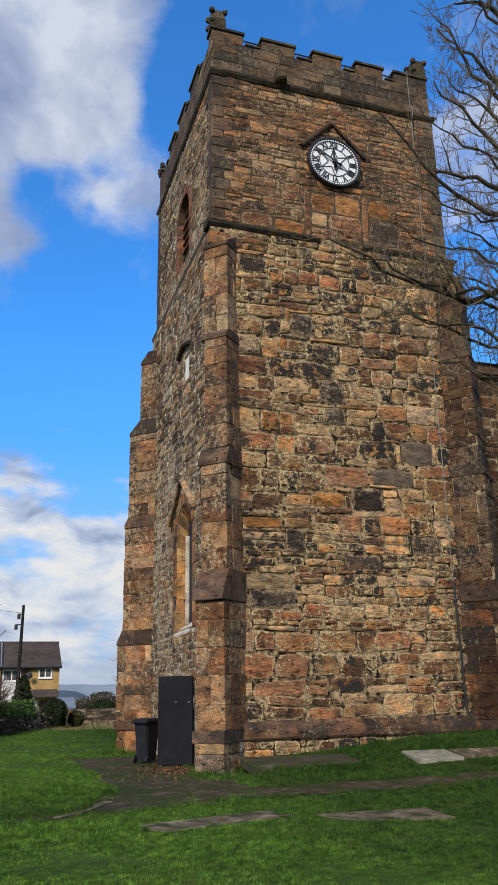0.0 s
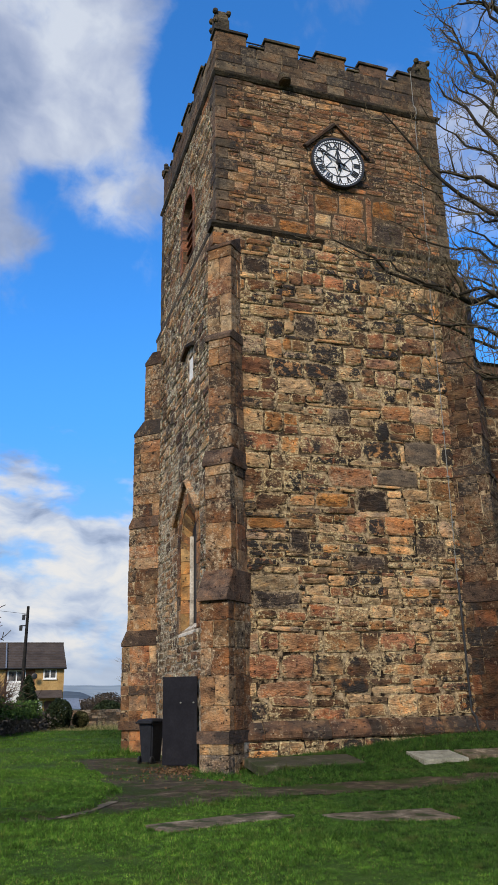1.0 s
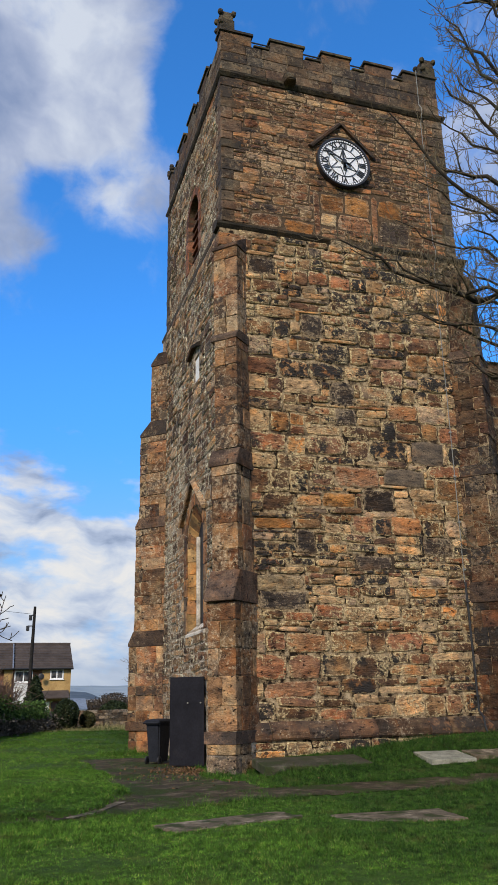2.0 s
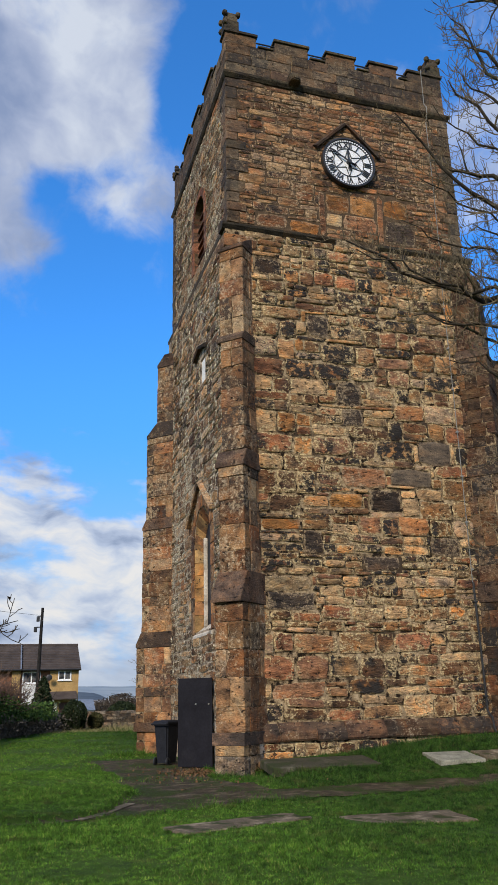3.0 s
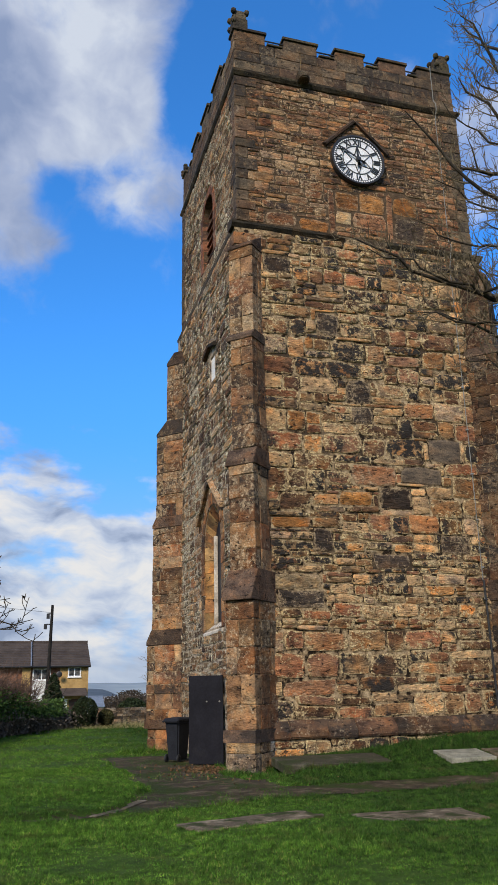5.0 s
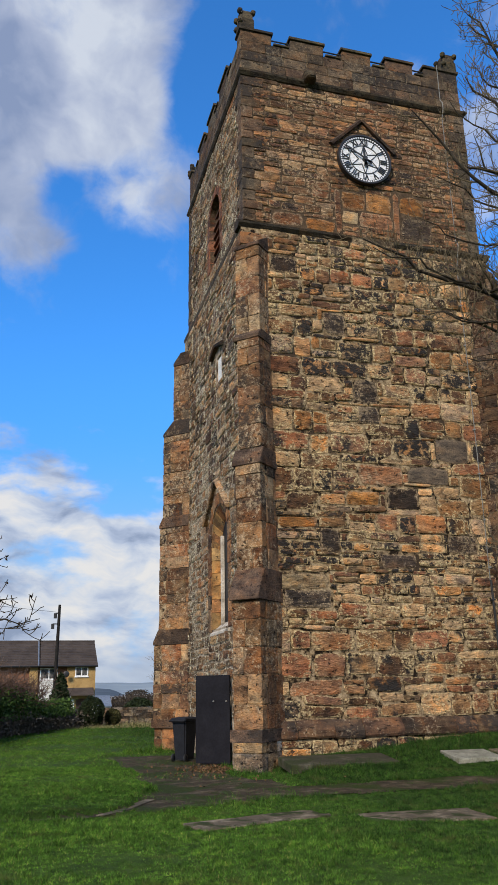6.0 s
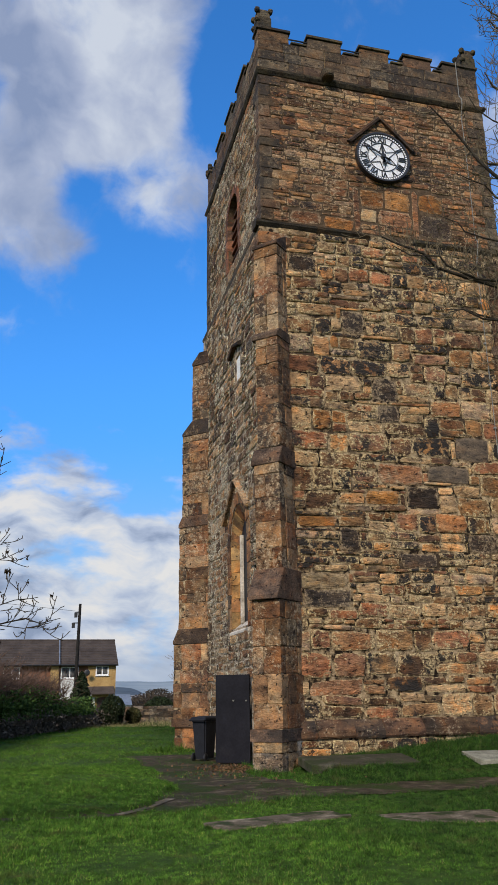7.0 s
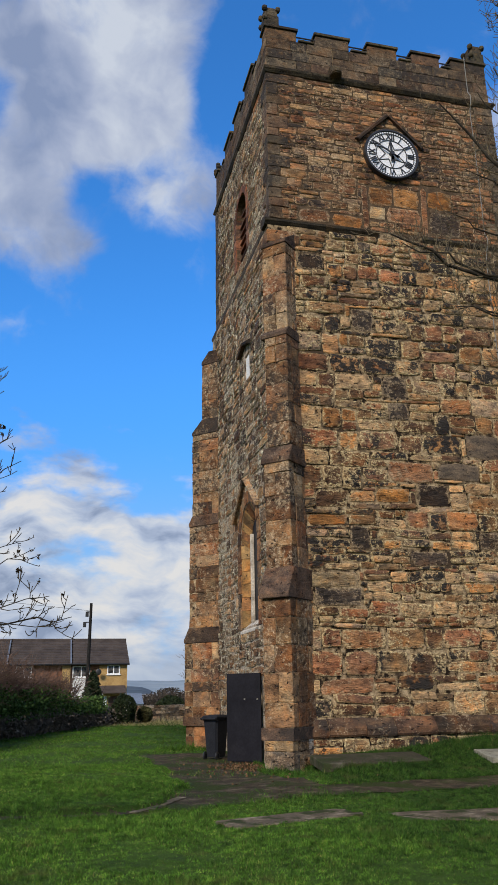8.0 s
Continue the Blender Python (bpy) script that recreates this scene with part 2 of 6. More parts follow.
ASPHALT = ground_noise_material("worn_asphalt", [(0.3, (0.024, 0.018, 0.010)), (0.52, (0.060, 0.045, 0.026)), (0.72, (0.16, 0.125, 0.080))], 3.4, 0.95, 0.8, 0.02, (1.1, 0.46, 0.58, (0.030, 0.042, 0.008)))


# ---- building helpers ----
def part(name, bm, mat, parent=None, label="", smooth=False):
    """Links a bmesh as one mesh object, under a thing or a part."""
    bmesh.ops.recalc_face_normals(bm, faces=bm.faces)
    me = bpy.data.meshes.new(name)
    bm.to_mesh(me)
    bm.free()
    me.materials.append(mat)
    if smooth:
        me.shade_smooth()
    ob = new(name, me)
    ob.parent = parent
    if label:
        tagged(ob, label)
    return ob


def thing(name, label, category, at=(0, 0, 0), turn=0.0, group="", kind=""):
    ob = new(name)
    ob.matrix_world = pose(*at, 0, 0, turn)
    return tagged(ob, label, category, group, kind)


def box(bm, x0, x1, y0, y1, z0, z1, bevel=0.0):
    made = bmesh.ops.create_cube(bm, size=1.0)["verts"]
    for v in made:
        v.co = Vector((x0 + (v.co.x + 0.5) * (x1 - x0), y0 + (v.co.y + 0.5) * (y1 - y0), z0 + (v.co.z + 0.5) * (z1 - z0)))
    if bevel:
        edges = list({e for v in made for e in v.link_edges})
        bmesh.ops.bevel(bm, geom=edges, offset=bevel, segments=2, affect="EDGES", profile=0.6)
    return made


def solid(bm, rings):
    """A closed solid through rings of equally many corners."""
    loops = [[bm.verts.new(p) for p in ring] for ring in rings]
    for a, b in zip(loops, loops[1:]):
        for i in range(len(a)):
            j = (i + 1) % len(a)
            bm.faces.new((a[i], a[j], b[j], b[i]))
    bm.faces.new(list(reversed(loops[0])))
    bm.faces.new(loops[-1])


def slab_with_holes(bm, outer, holes, to_world, near, far):
    """A wall between the depths near and far, with openings through it. Outlines in the wall's plane."""
    from mathutils.geometry import tessellate_polygon
    loops = [outer, *holes]
    flat = [p for loop in loops for p in loop]
    tris = tessellate_polygon([[Vector((*p, 0)) for p in loop] for loop in loops])
    front = [bm.verts.new(to_world(u, v, near)) for u, v in flat]
    back = [bm.verts.new(to_world(u, v, far)) for u, v in flat]
    for tri in tris:
        if len(set(tri)) == 3:
            bm.faces.new([front[i] for i in tri])
            bm.faces.new([back[i] for i in reversed(tri)])
    start = 0
    for loop in loops:
        k = len(loop)
        for i in range(k):
            a, b = start + i, start + (i + 1) % k
            bm.faces.new((front[a], front[b], back[b], back[a]))
        start += k


def tube(bm, points, radii, sides=6):
    """A tapered tube along points."""
    last = None
    for i, p in enumerate(points):
        a, b = points[max(i - 1, 0)], points[min(i + 1, len(points) - 1)]
        way = (Vector(b) - Vector(a)).normalized()
        across = way.cross((0.31, 0.17, 0.93)).normalized()
        up = way.cross(across)
        ring = [bm.verts.new(Vector(p) + radii[i] * (math.cos(t) * across + math.sin(t) * up)) for t in (math.tau * k / sides for k in range(sides))]
        if last:
            for k in range(sides):
                bm.faces.new((last[k], last[(k + 1) % sides], ring[(k + 1) % sides], ring[k]))
        last = ring


def pointed_arch(u0, u1, v0, spring, top, steps=7):
    """The outline of a pointed opening, from the sill round."""
    mid = (u0 + u1) / 2
    right = [(u1 + (mid - u1) * (1 - math.cos(math.pi / 2 * k / steps)), spring + (top - spring) * math.sin(math.pi / 2 * k / steps)) for k in range(1, steps)]
    left = [(u0 + u1 - u, v) for u, v in reversed(right)]
    return [(u0, v0), (u1, v0), (u1, spring), *right, (mid, top), *left, (u0, spring)]


def smooth_step(x, lo, hi):
    t = np.clip((np.asarray(x, float) - lo) / (hi - lo), 0, 1)
    return t * t * (3 - 2 * t)


# ---- ground ----
def wobble(x, y, s=1.0):
    return 0.16 * np.sin(1.9 * x * s + 0.6) * np.sin(2.3 * y * s + 1.1) + 0.08 * np.sin(5.1 * x * s + 1.7 * y) + 0.04 * np.sin(11.0 * y + 7.0 * x)


def drain_line(x):
    return -5.45 + 1.9 * np.exp(np.minimum(np.asarray(x, float) + 2.8, 0.3) / 0.62)


def path_mask(x, y):
    """Above nought on the worn path, its apron by the door and the narrow drain."""
    x, y = np.asarray(x, float), np.asarray(y, float)
    w = wobble(x, y)
    middle = -4.05 + 0.02 * x - 0.22 * smooth_step(-x, -1.0, 3.0)
    run = np.where(x > -3.2, 0.56 + 0.6 * w - np.abs(y - middle), -1)
    edge = -2.85 + 0.25 * smooth_step(y, -4, 0) + w
    apron = np.minimum(np.minimum(x - edge, -0.35 - x + 0.5 * w), np.minimum(y + 4.4, 5.0 - y + w))
    apron = np.where((y > -2.3) & (x > -0.75) & (y < 0.0), -1, apron)
    drain = np.where(x < -2.6, 0.11 + 0.25 * w - np.abs(y - drain_line(x)), -1)
    return np.maximum(np.maximum(run, apron), drain)


def ground_height(x, y):
    """Level lawn that banks up to the south wall and falls away behind the churchyard."""
    x, y = np.asarray(x, float), np.asarray(y, float)
    bank = 0.22 + 0.058 * np.clip(x, 0, 14)
    z = bank * smooth_step(y, -4.2, -0.5) * smooth_step(x, 0.1, 0.9) * (1 - smooth_step(y, 3, 12))
    z = z + 0.045 * np.sin(0.9 * x + 0.4 * y) * np.sin(0.6 * y - 0.3 * x) * smooth_step(np.hypot(x + 0.7, y - 3), 2.5, 5)
    # the turf beyond the drain stands a hand above the trodden path
    turf = smooth_step(-path_mask(x, y), 0.0, 0.14) * smooth_step(y - drain_line(x), 0.0, 0.12) * smooth_step(-x, 2.0, 2.5) * (1 - smooth_step(y, 2.0, 9.0))
    z = z + 0.085 * turf
    far = np.hypot(x - EYE[0], y - EYE[1])
    return z - 7.0 * smooth_step(far, 50, 260) - 6.0 * smooth_step(far, 260, 900)


def build_ground():
    def axis(lo, hi, fine, far):
        near = np.arange(lo, hi + 1e-6, fine)
        out = hi + np.geomspace(fine, far - hi, 46)
        return np.concatenate([lo - (out[::-1] - hi), near, out])

    xs, ys = axis(-12, 10, 0.1, 4500.0), axis(-14, 26, 0.1, 4500.0)
    gx, gy = np.meshgrid(xs, ys)
    gz = ground_height(gx, gy)
    nx, ny = len(xs), len(ys)
    idx = np.arange(nx * ny).reshape(ny, nx)
    faces = np.stack([idx[:-1, :-1], idx[:-1, 1:], idx[1:, 1:], idx[1:, :-1]], -1).reshape(-1, 4)
    me = bpy.data.meshes.new("ground")
    me.from_pydata(np.stack([gx, gy, gz], -1).reshape(-1, 3).tolist(), [], faces.tolist())
    me.materials.append(SOIL)
    me.shade_smooth()
    return tagged(new("ground", me), "short green churchyard lawn sloping up to the tower", "lawn", kind="structure")


build_ground()

# ---- church tower ----
WIDE, DEEP = 7.0, 7.16           # upper stage, along x and y
OUT = 0.13                       # how far the lower stage stands out
Z_MID, Z_STRING, Z_CRENEL, Z_TOP = 13.36, 18.38, 19.58, 19.96
tower = thing("church_tower", "tall square sandstone church tower with buttresses and battlements", "church tower", (0, 0, 0))


def south(u, v, d):
    return (u, d, v)


def north(u, v, d):
    return (u, DEEP - d, v)


def west(u, v, d):
    return (d, u, v)


def east(u, v, d):
    return (WIDE - d, u, v)


W_WINDOW = pointed_arch(1.60, 3.44, 3.15, 5.35, 6.35)
W_BELFRY = pointed_arch(2.62, 3.92, 14.1, 15.75, 16.4)
W_SLIT = [(2.10, 9.85), (2.62, 9.85), (2.62, 10.6), (2.10, 10.6)]
W_DOOR = pointed_arch(1.45, 2.35, -0.3, 1.5, 1.75)


def wall_pair(name, face, length, holes_low, holes_high, mat, trim=0.0):
    bm = bmesh.new()
    lo = -OUT + trim
    slab_with_holes(bm, [(lo, -0.5), (length - lo, -0.5), (length - lo, Z_MID), (lo, Z_MID)], holes_low, face, -OUT, 0.9)
    low = part(name, bm, mat, tower)
    bm = bmesh.new()
    slab_with_holes(bm, [(trim, Z_MID), (length - trim, Z_MID), (length - trim, Z_STRING), (trim, Z_STRING)], holes_high, face, 0.0, 0.9)
    return low, part("upper_" + name, bm, DARK_MORTAR, tower)


south_wall, south_upper = wall_pair("south_wall", south, WIDE, [], [], MORTAR)
west_wall, west_upper = wall_pair("west_wall", west, DEEP, [W_WINDOW, W_SLIT, W_DOOR], [W_BELFRY], GREY_MORTAR, 0.9)
north_wall, north_upper = wall_pair("north_wall", north, WIDE, [], [], GREY_MORTAR)
east_wall, east_upper = wall_pair("east_wall", east, DEEP, [], [], GREY_MORTAR, 0.9)


# a stepped diagonal buttress: stages of (z from, z to, reach, side from, side to)
class Diagonal:
    def __init__(self, name, corner, out, side, stages, slopes):
        self.c, self.u, self.s = Vector((*corner, 0)), Vector((*out, 0)).normalized(), Vector((*side, 0)).normalized()
        self.stages, self.slopes = stages, slopes
        self.body = None
        for z0, z1, reach, s0, s1 in stages:
            bm = bmesh.new()
            self.block(bm, s0 + 0.02, s1 - 0.02, -1.1, reach - 0.02, z0, z1)
            made = part("stage" if self.body else name, bm, WEATHERING if z1 - z0 < 0.3 else MORTAR, self.body or tower)
            self.body = self.body or made
        for z0, z1, low, high, s0, s1 in slopes:
            bm = bmesh.new()
            ring = [(-0.9, z0), (low, z0), (low, z0 + 0.10), (high, z1), (-0.9, z1)]
            solid(bm, [[self.at(s, p, z) for p, z in ring] for s in (s0, s0 + 0.02, s1 - 0.02, s1)])
            bmesh.ops.bevel(bm, geom=bm.edges[:], offset=0.012, segments=1, affect="EDGES")
            part("weathering", bm, WEATHERING, self.body, "sloping weathered capping stone")

    def at(self, s, p, z):
        return self.c + self.u * p + self.s * s + Vector((0, 0, z))

    def block(self, bm, s0, s1, p0, p1, z0, z1):
        solid(bm, [[self.at(s0, p0, z), self.at(s1, p0, z), self.at(s1, p1, z), self.at(s0, p1, z)] for z in (z0, z1)])


SW = Diagonal("southwest_buttress", (-0.10, -0.15), (-1, -1), (1, -1),
              [(-0.4, 0.6, 0.57, -0.14, 0.54), (0.6, 0.84, 0.61, -0.22, 0.58), (0.84, 3.5, 0.50, -0.17, 0.53),
               (3.5, 6.65, 0.27, -0.17, 0.50), (6.65, 9.92, 0.16, -0.13, 0.485), (9.92, 12.5, 0.03, -0.22, 0.47)],
              [(3.5, 4.2, 0.60, 0.28, -0.20, 0.55), (6.62, 7.05, 0.31, 0.15, -0.24, 0.53), (9.86, 10.12, 0.19, 0.03, -0.23, 0.50), (12.5, 12.95, 0.06, -0.45, -0.25, 0.49)])
SE = Diagonal("southeast_buttress", (7.10, -0.15), (1, -1), (-1, -1),
              [(-0.4, 0.62, 0.52, -0.5, 0.64), (0.62, 0.86, 0.56, -0.54, 0.68), (0.86, 3.6, 0.45, -0.5, 0.62),
               (3.6, 6.8, 0.32, -0.5, 0.60), (6.8, 10.1, 0.26, -0.48, 0.55), (10.1, 12.4, 0.20, -0.45, 0.46)],
              [(3.6, 4.1, 0.50, 0.30, -0.52, 0.64), (6.8, 7.1, 0.36, 0.25, -0.5, 0.6), (10.1, 10.35, 0.30, 0.2, -0.48, 0.56), (12.4, 12.9, 0.24, -0.35, -0.47, 0.48)])
NW = Diagonal("northwest_buttress", (-0.02, 7.22), (-1, 1), (-1, -1),
              [(-0.4, 0.62, 0.76, -0.45, 0.62), (0.62, 0.86, 0.84, -0.5, 0.70), (0.86, 3.0, 0.80, -0.47, 0.65),
               (3.0, 6.6, 0.64, -0.47, 0.65), (6.6, 9.65, 0.54, -0.47, 0.65), (9.65, 12.1, 0.17, -0.45, 0.65)],
              [(3.0, 3.45, 0.82, 0.64, -0.48, 0.66), (6.6, 6.95, 0.66, 0.52, -0.48, 0.66), (9.65, 10.15, 0.55, 0.16, -0.48, 0.66), (12.1, 12.55, 0.17, -0.12, -0.46, 0.66)])


# plinth and string courses: mouldings run round the four sides
def moulding(name, lo, width, depth, profile, mat, label, west_most=9.0, front=None):
    """profile: (how far out, z) round the section."""
    bm = bmesh.new()
    rings = []
    for out, z in profile:
        a = lo + out
        w = min(a, west_most)
        rings.append([(-w, -a, z), (width + a, -a, z), (width + a, depth + a, z), (-w, depth + a, z)])
    loops = [[bm.verts.new(p) for p in ring] for ring in rings]
    for a, b in zip(loops, loops[1:] + loops[:1]):
        for i in range(1 if front else 0, 4):
            j = (i + 1) % 4
            bm.faces.new((a[i], a[j], b[j], b[i]))
    body = part(name, bm, mat, tower, label)
    for u0, u1 in front or ():
        bm = bmesh.new()
        solid(bm, [[(u, -lo - out, z) for out, z in profile] for u in (u0, u0 + 0.02, u1 - 0.02, u1)])
        part("moulded_length", bm, mat, body)
    return body


moulding("plinth", OUT, WIDE, DEEP, [(-0.2, 0.62), (0.19, 0.62), (0.21, 0.66), (0.21, 0.75), (0.03, 0.96), (-0.2, 0.96)], MORTAR, "mortar bed of the plinth course", OUT - 0.03)
PLINTH_STONE = stone_material("plinth_stone", [(0.0, (0.077, 0.045, 0.030)), (0.25, (0.054, 0.037, 0.027)), (0.5, (0.086, 0.053, 0.034)), (0.75, (0.067, 0.049, 0.035))], 0.85, 0.4, 0.7, 1.6, smear=(0.40, 0.31, 0.21), wash=0.2, salt=0.35)


def plinth_stones():
    """Chamfered plinth blocks along the south front, one by one."""
    prng = random.Random(31)
    u = 0.36
    while u < 6.75:
        w = min(prng.uniform(0.5, 1.15), 6.76 - u)
        dz, o = prng.uniform(-0.012, 0.012), prng.uniform(-0.012, 0.012)
        section = [(-0.1, 0.60), (0.20 + o, 0.60 + dz), (0.235 + o, 0.645 + dz), (0.235 + o, 0.765 + dz), (0.05, 0.975 + dz), (-0.1, 0.98)]
        bm = bmesh.new()
        solid(bm, [[(x, -OUT - a, z + prng.uniform(-0.008, 0.008)) for a, z in section] for x in (u + 0.006, u + w * 0.33, u + w * 0.68, u + w - 0.008)])
        part("plinth_stone", bm, PLINTH_STONE, tower)
        u += w


plinth_stones()
moulding("string_course", 0, WIDE, DEEP, [(-0.2, Z_MID - 0.16), (0.14, Z_MID - 0.16), (0.22, Z_MID - 0.08), (0.23, Z_MID - 0.02), (0.0, Z_MID + 0.12), (-0.2, Z_MID + 0.12)], COPING, "weathered projecting string course", 0.15, [(-0.22, 1.45), (1.46, 2.95), (4.25, 5.6), (5.61, WIDE + 0.2)])
moulding("string_course", 0, WIDE, DEEP, [(-0.2, Z_STRING - 0.14), (0.04, Z_STRING - 0.14), (0.12, Z_STRING - 0.06), (0.14, Z_STRING), (0.02, Z_STRING + 0.10), (-0.2, Z_STRING + 0.10)], COPING, "dark moulded string course under the battlements", 0.10)


def parapet():
    bm = bmesh.new()
    for x0, x1, y0, y1 in ((0.02, WIDE - 0.02, 0.02, 0.40), (0.02, WIDE - 0.02, DEEP - 0.40, DEEP - 0.02), (0.02, 0.40, 0.4, DEEP - 0.4), (WIDE - 0.40, WIDE - 0.02, 0.4, DEEP - 0.4)):
        box(bm, x0, x1, y0, y1, Z_STRING + 0.1, Z_CRENEL - 0.07)
    body = part("parapet", bm, MORTAR, tower)
    spans = [(0.0, 0.93), (1.52, 2.55), (3.15, 4.07), (4.57, 5.47), (5.87, 7.0)]
    gaps = [(a[1], b[0]) for a, b in zip(spans, spans[1:])]
    k = DEEP / WIDE
    for side in range(4):
        for lo, hi in spans:
            lo, hi = lo * (k if side % 2 else 1), hi * (k if side % 2 else 1)
            for z0, z1, o, mat, name in ((Z_CRENEL - 0.07, Z_TOP - 0.09, 0.0, PARAPET_STONE, "merlon"), (Z_TOP - 0.09, Z_TOP, 0.05, COPING, "coping")):
                bm = bmesh.new()
                u0, u1, v0, v1 = lo - o, hi + o, -o, 0.40 + o
                if side == 0: box(bm, u0, u1, v0, v1, z0, z1, 0.018)
                if side == 2: box(bm, u0, u1, DEEP - v1, DEEP - v0, z0, z1, 0.018)
                if side == 1 and lo > 0.1 and hi < DEEP - 0.1: box(bm, v0, v1, u0, u1, z0, z1, 0.018)
                if side == 3 and lo > 0.1 and hi < DEEP - 0.1: box(bm, WIDE - v1, WIDE - v0, u0, u1, z0, z1, 0.018)
                if side % 2 and lo <= 0.1:
                    bm.free()
                    continue
                if side % 2 and hi >= DEEP - 0.1:
                    bm.free()
                    continue
                part(name, bm, mat, body)
        for lo, hi in gaps:
            lo, hi = lo * (k if side % 2 else 1) + 0.052, hi * (k if side % 2 else 1) - 0.052
            bm = bmesh.new()
            z0, z1 = Z_CRENEL - 0.068, Z_CRENEL
            if side == 0: box(bm, lo, hi, -0.05, 0.45, z0, z1, 0.018)
            if side == 2: box(bm, lo, hi, DEEP - 0.45, DEEP + 0.05, z0, z1, 0.018)
            if side == 1: box(bm, -0.05, 0.45, lo, hi, z0, z1, 0.018)
            if side == 3: box(bm, WIDE - 0.45, WIDE + 0.05, lo, hi, z0, z1, 0.018)
            part("coping", bm, COPING, body)
    return body


parapet_body = parapet()
bm = bmesh.new()
box(bm, 0.3, WIDE - 0.3, 0.3, DEEP - 0.3, Z_STRING + 0.12, Z_STRING + 0.3)
part("roof", bm, WEATHERING, tower, "flat lead roof behind the battlements")


def pinnacle(x, y, tall):
    """A stump of masonry with worn crocket knobs on its corners."""
    rng = random.Random(int(x * 7 + y * 13))
    bm = bmesh.new()
    box(bm, x - 0.22, x + 0.22, y - 0.22, y + 0.22, Z_TOP - 0.12, Z_TOP + 0.36 * tall, 0.03)
    box(bm, x - 0.195, x + 0.195, y - 0.195, y + 0.195, Z_TOP + 0.36 * tall, Z_TOP + 0.66 * tall, 0.04)
    body = part("pinnacle", bm, COPING, tower, "worn stone corner pinnacle stump")
    for dx in (-1, 1):
        for dy in (-1, 1):
            for z in ((0.60, 0.26) if dx < 0 else (0.60,)):
                bm = bmesh.new()
                bmesh.ops.create_icosphere(bm, subdivisions=2, radius=0.085)
                for v in bm.verts:
                    v.co *= 1 + 0.35 * noise.noise(v.co * 14 + Vector((x, y, z)))
                    v.co += Vector((x + dx * 0.20, y + dy * 0.20, Z_TOP + z * tall))
                part("crocket", bm, COPING, body, "", True)


for px, py in ((0.2, 0.2), (WIDE - 0.2, 0.2), (0.2, DEEP - 0.2), (WIDE - 0.2, DEEP - 0.2)):
    pinnacle(px, py, 1.0 if py < 1 else 0.3)

# ---- nave beside the tower ----
nave = thing("church_nave", "sandstone church nave adjoining the tower with dark eaves", "church", (0, 0, 0))
bm = bmesh.new()
box(bm, WIDE + OUT + 0.004, 26.0, 0.75, 14.0, -0.5, 10.3)
nave_wall = part("nave_wall", bm, MORTAR, nave)
bm = bmesh.new()
solid(bm, [[(WIDE + OUT + 0.02, 0.45, 10.55), (WIDE + OUT + 0.02, 14.3, 10.55), (WIDE + OUT + 0.02, 7.4, 12.0)], [(26.2, 0.45, 10.55), (26.2, 14.3, 10.55), (26.2, 7.4, 12.0)]])
part("nave_roof", bm, WEATHERING, nave)
bm = bmesh.new()
box(bm, WIDE + OUT + 0.02, 26.1, 0.55, 0.76, 10.25, 10.54, 0.02)
part("eaves", bm, WEATHERING, nave, "dark moulded eaves course")


# ---- tower clock ----
WHITE_PAINT = ground_noise_material("white_dial", [(0.3, (0.66, 0.68, 0.70)), (0.7, (0.80, 0.81, 0.82))], 3.0, 0.35, 0.05, 0.002)
BLACK_PAINT = ground_noise_material("black_paint", [(0.3, (0.012, 0.012, 0.013)), (0.7, (0.026, 0.026, 0.027))], 8.0, 0.45, 0.2, 0.004)
BLACK_METAL = ground_noise_material("black_steel", [(0.3, (0.007, 0.007, 0.010)), (0.7, (0.014, 0.014, 0.019))], 2.5, 0.65, 0.12, 0.004, (1.5, 0.62, 0.8, (0.022, 0.021, 0.023)))
BLACK_METAL.node_tree.nodes["Principled BSDF"].inputs["Specular IOR Level"].default_value = 0.12
ROPE_GREY = ground_noise_material("dull_aluminium", [(0.3, (0.15, 0.15, 0.14)), (0.7, (0.26, 0.26, 0.24))], 8.0, 0.55, 0.1, 0.002)


def ring(bm, r0, r1, y0, y1, steps=64):
    solid_rings = []
    for k in range(steps):
        a = math.tau * k / steps
        c, s = math.cos(a), math.sin(a)
        solid_rings.append([bm.verts.new(p) for p in ((r0 * c, y1, r0 * s), (r1 * c, y1, r1 * s), (r1 * c, y0, r1 * s), (r0 * c, y0, r0 * s))])
    for k in range(steps):
        a, b = solid_rings[k], solid_rings[(k + 1) % steps]
        for i in range(4):
            j = (i + 1) % 4
            bm.faces.new((a[i], a[j], b[j], b[i]))


def bar(bm, p, q, w0, w1, y0, y1):
    """A flat tapered bar between two points of the dial."""
    p, q = Vector((p[0], 0, p[1])), Vector((q[0], 0, q[1]))
    way = (q - p).normalized()
    side = Vector((-way.z, 0, way.x))
    solid(bm, [[c + Vector((0, y, 0)) for c in (p + side * w0, q + side * w1, q - side * w1, p - side * w0)] for y in (y0, y1)])


def on_dial(hour, r):
    a = math.tau * hour / 12
    return (r * math.sin(a), r * math.cos(a))


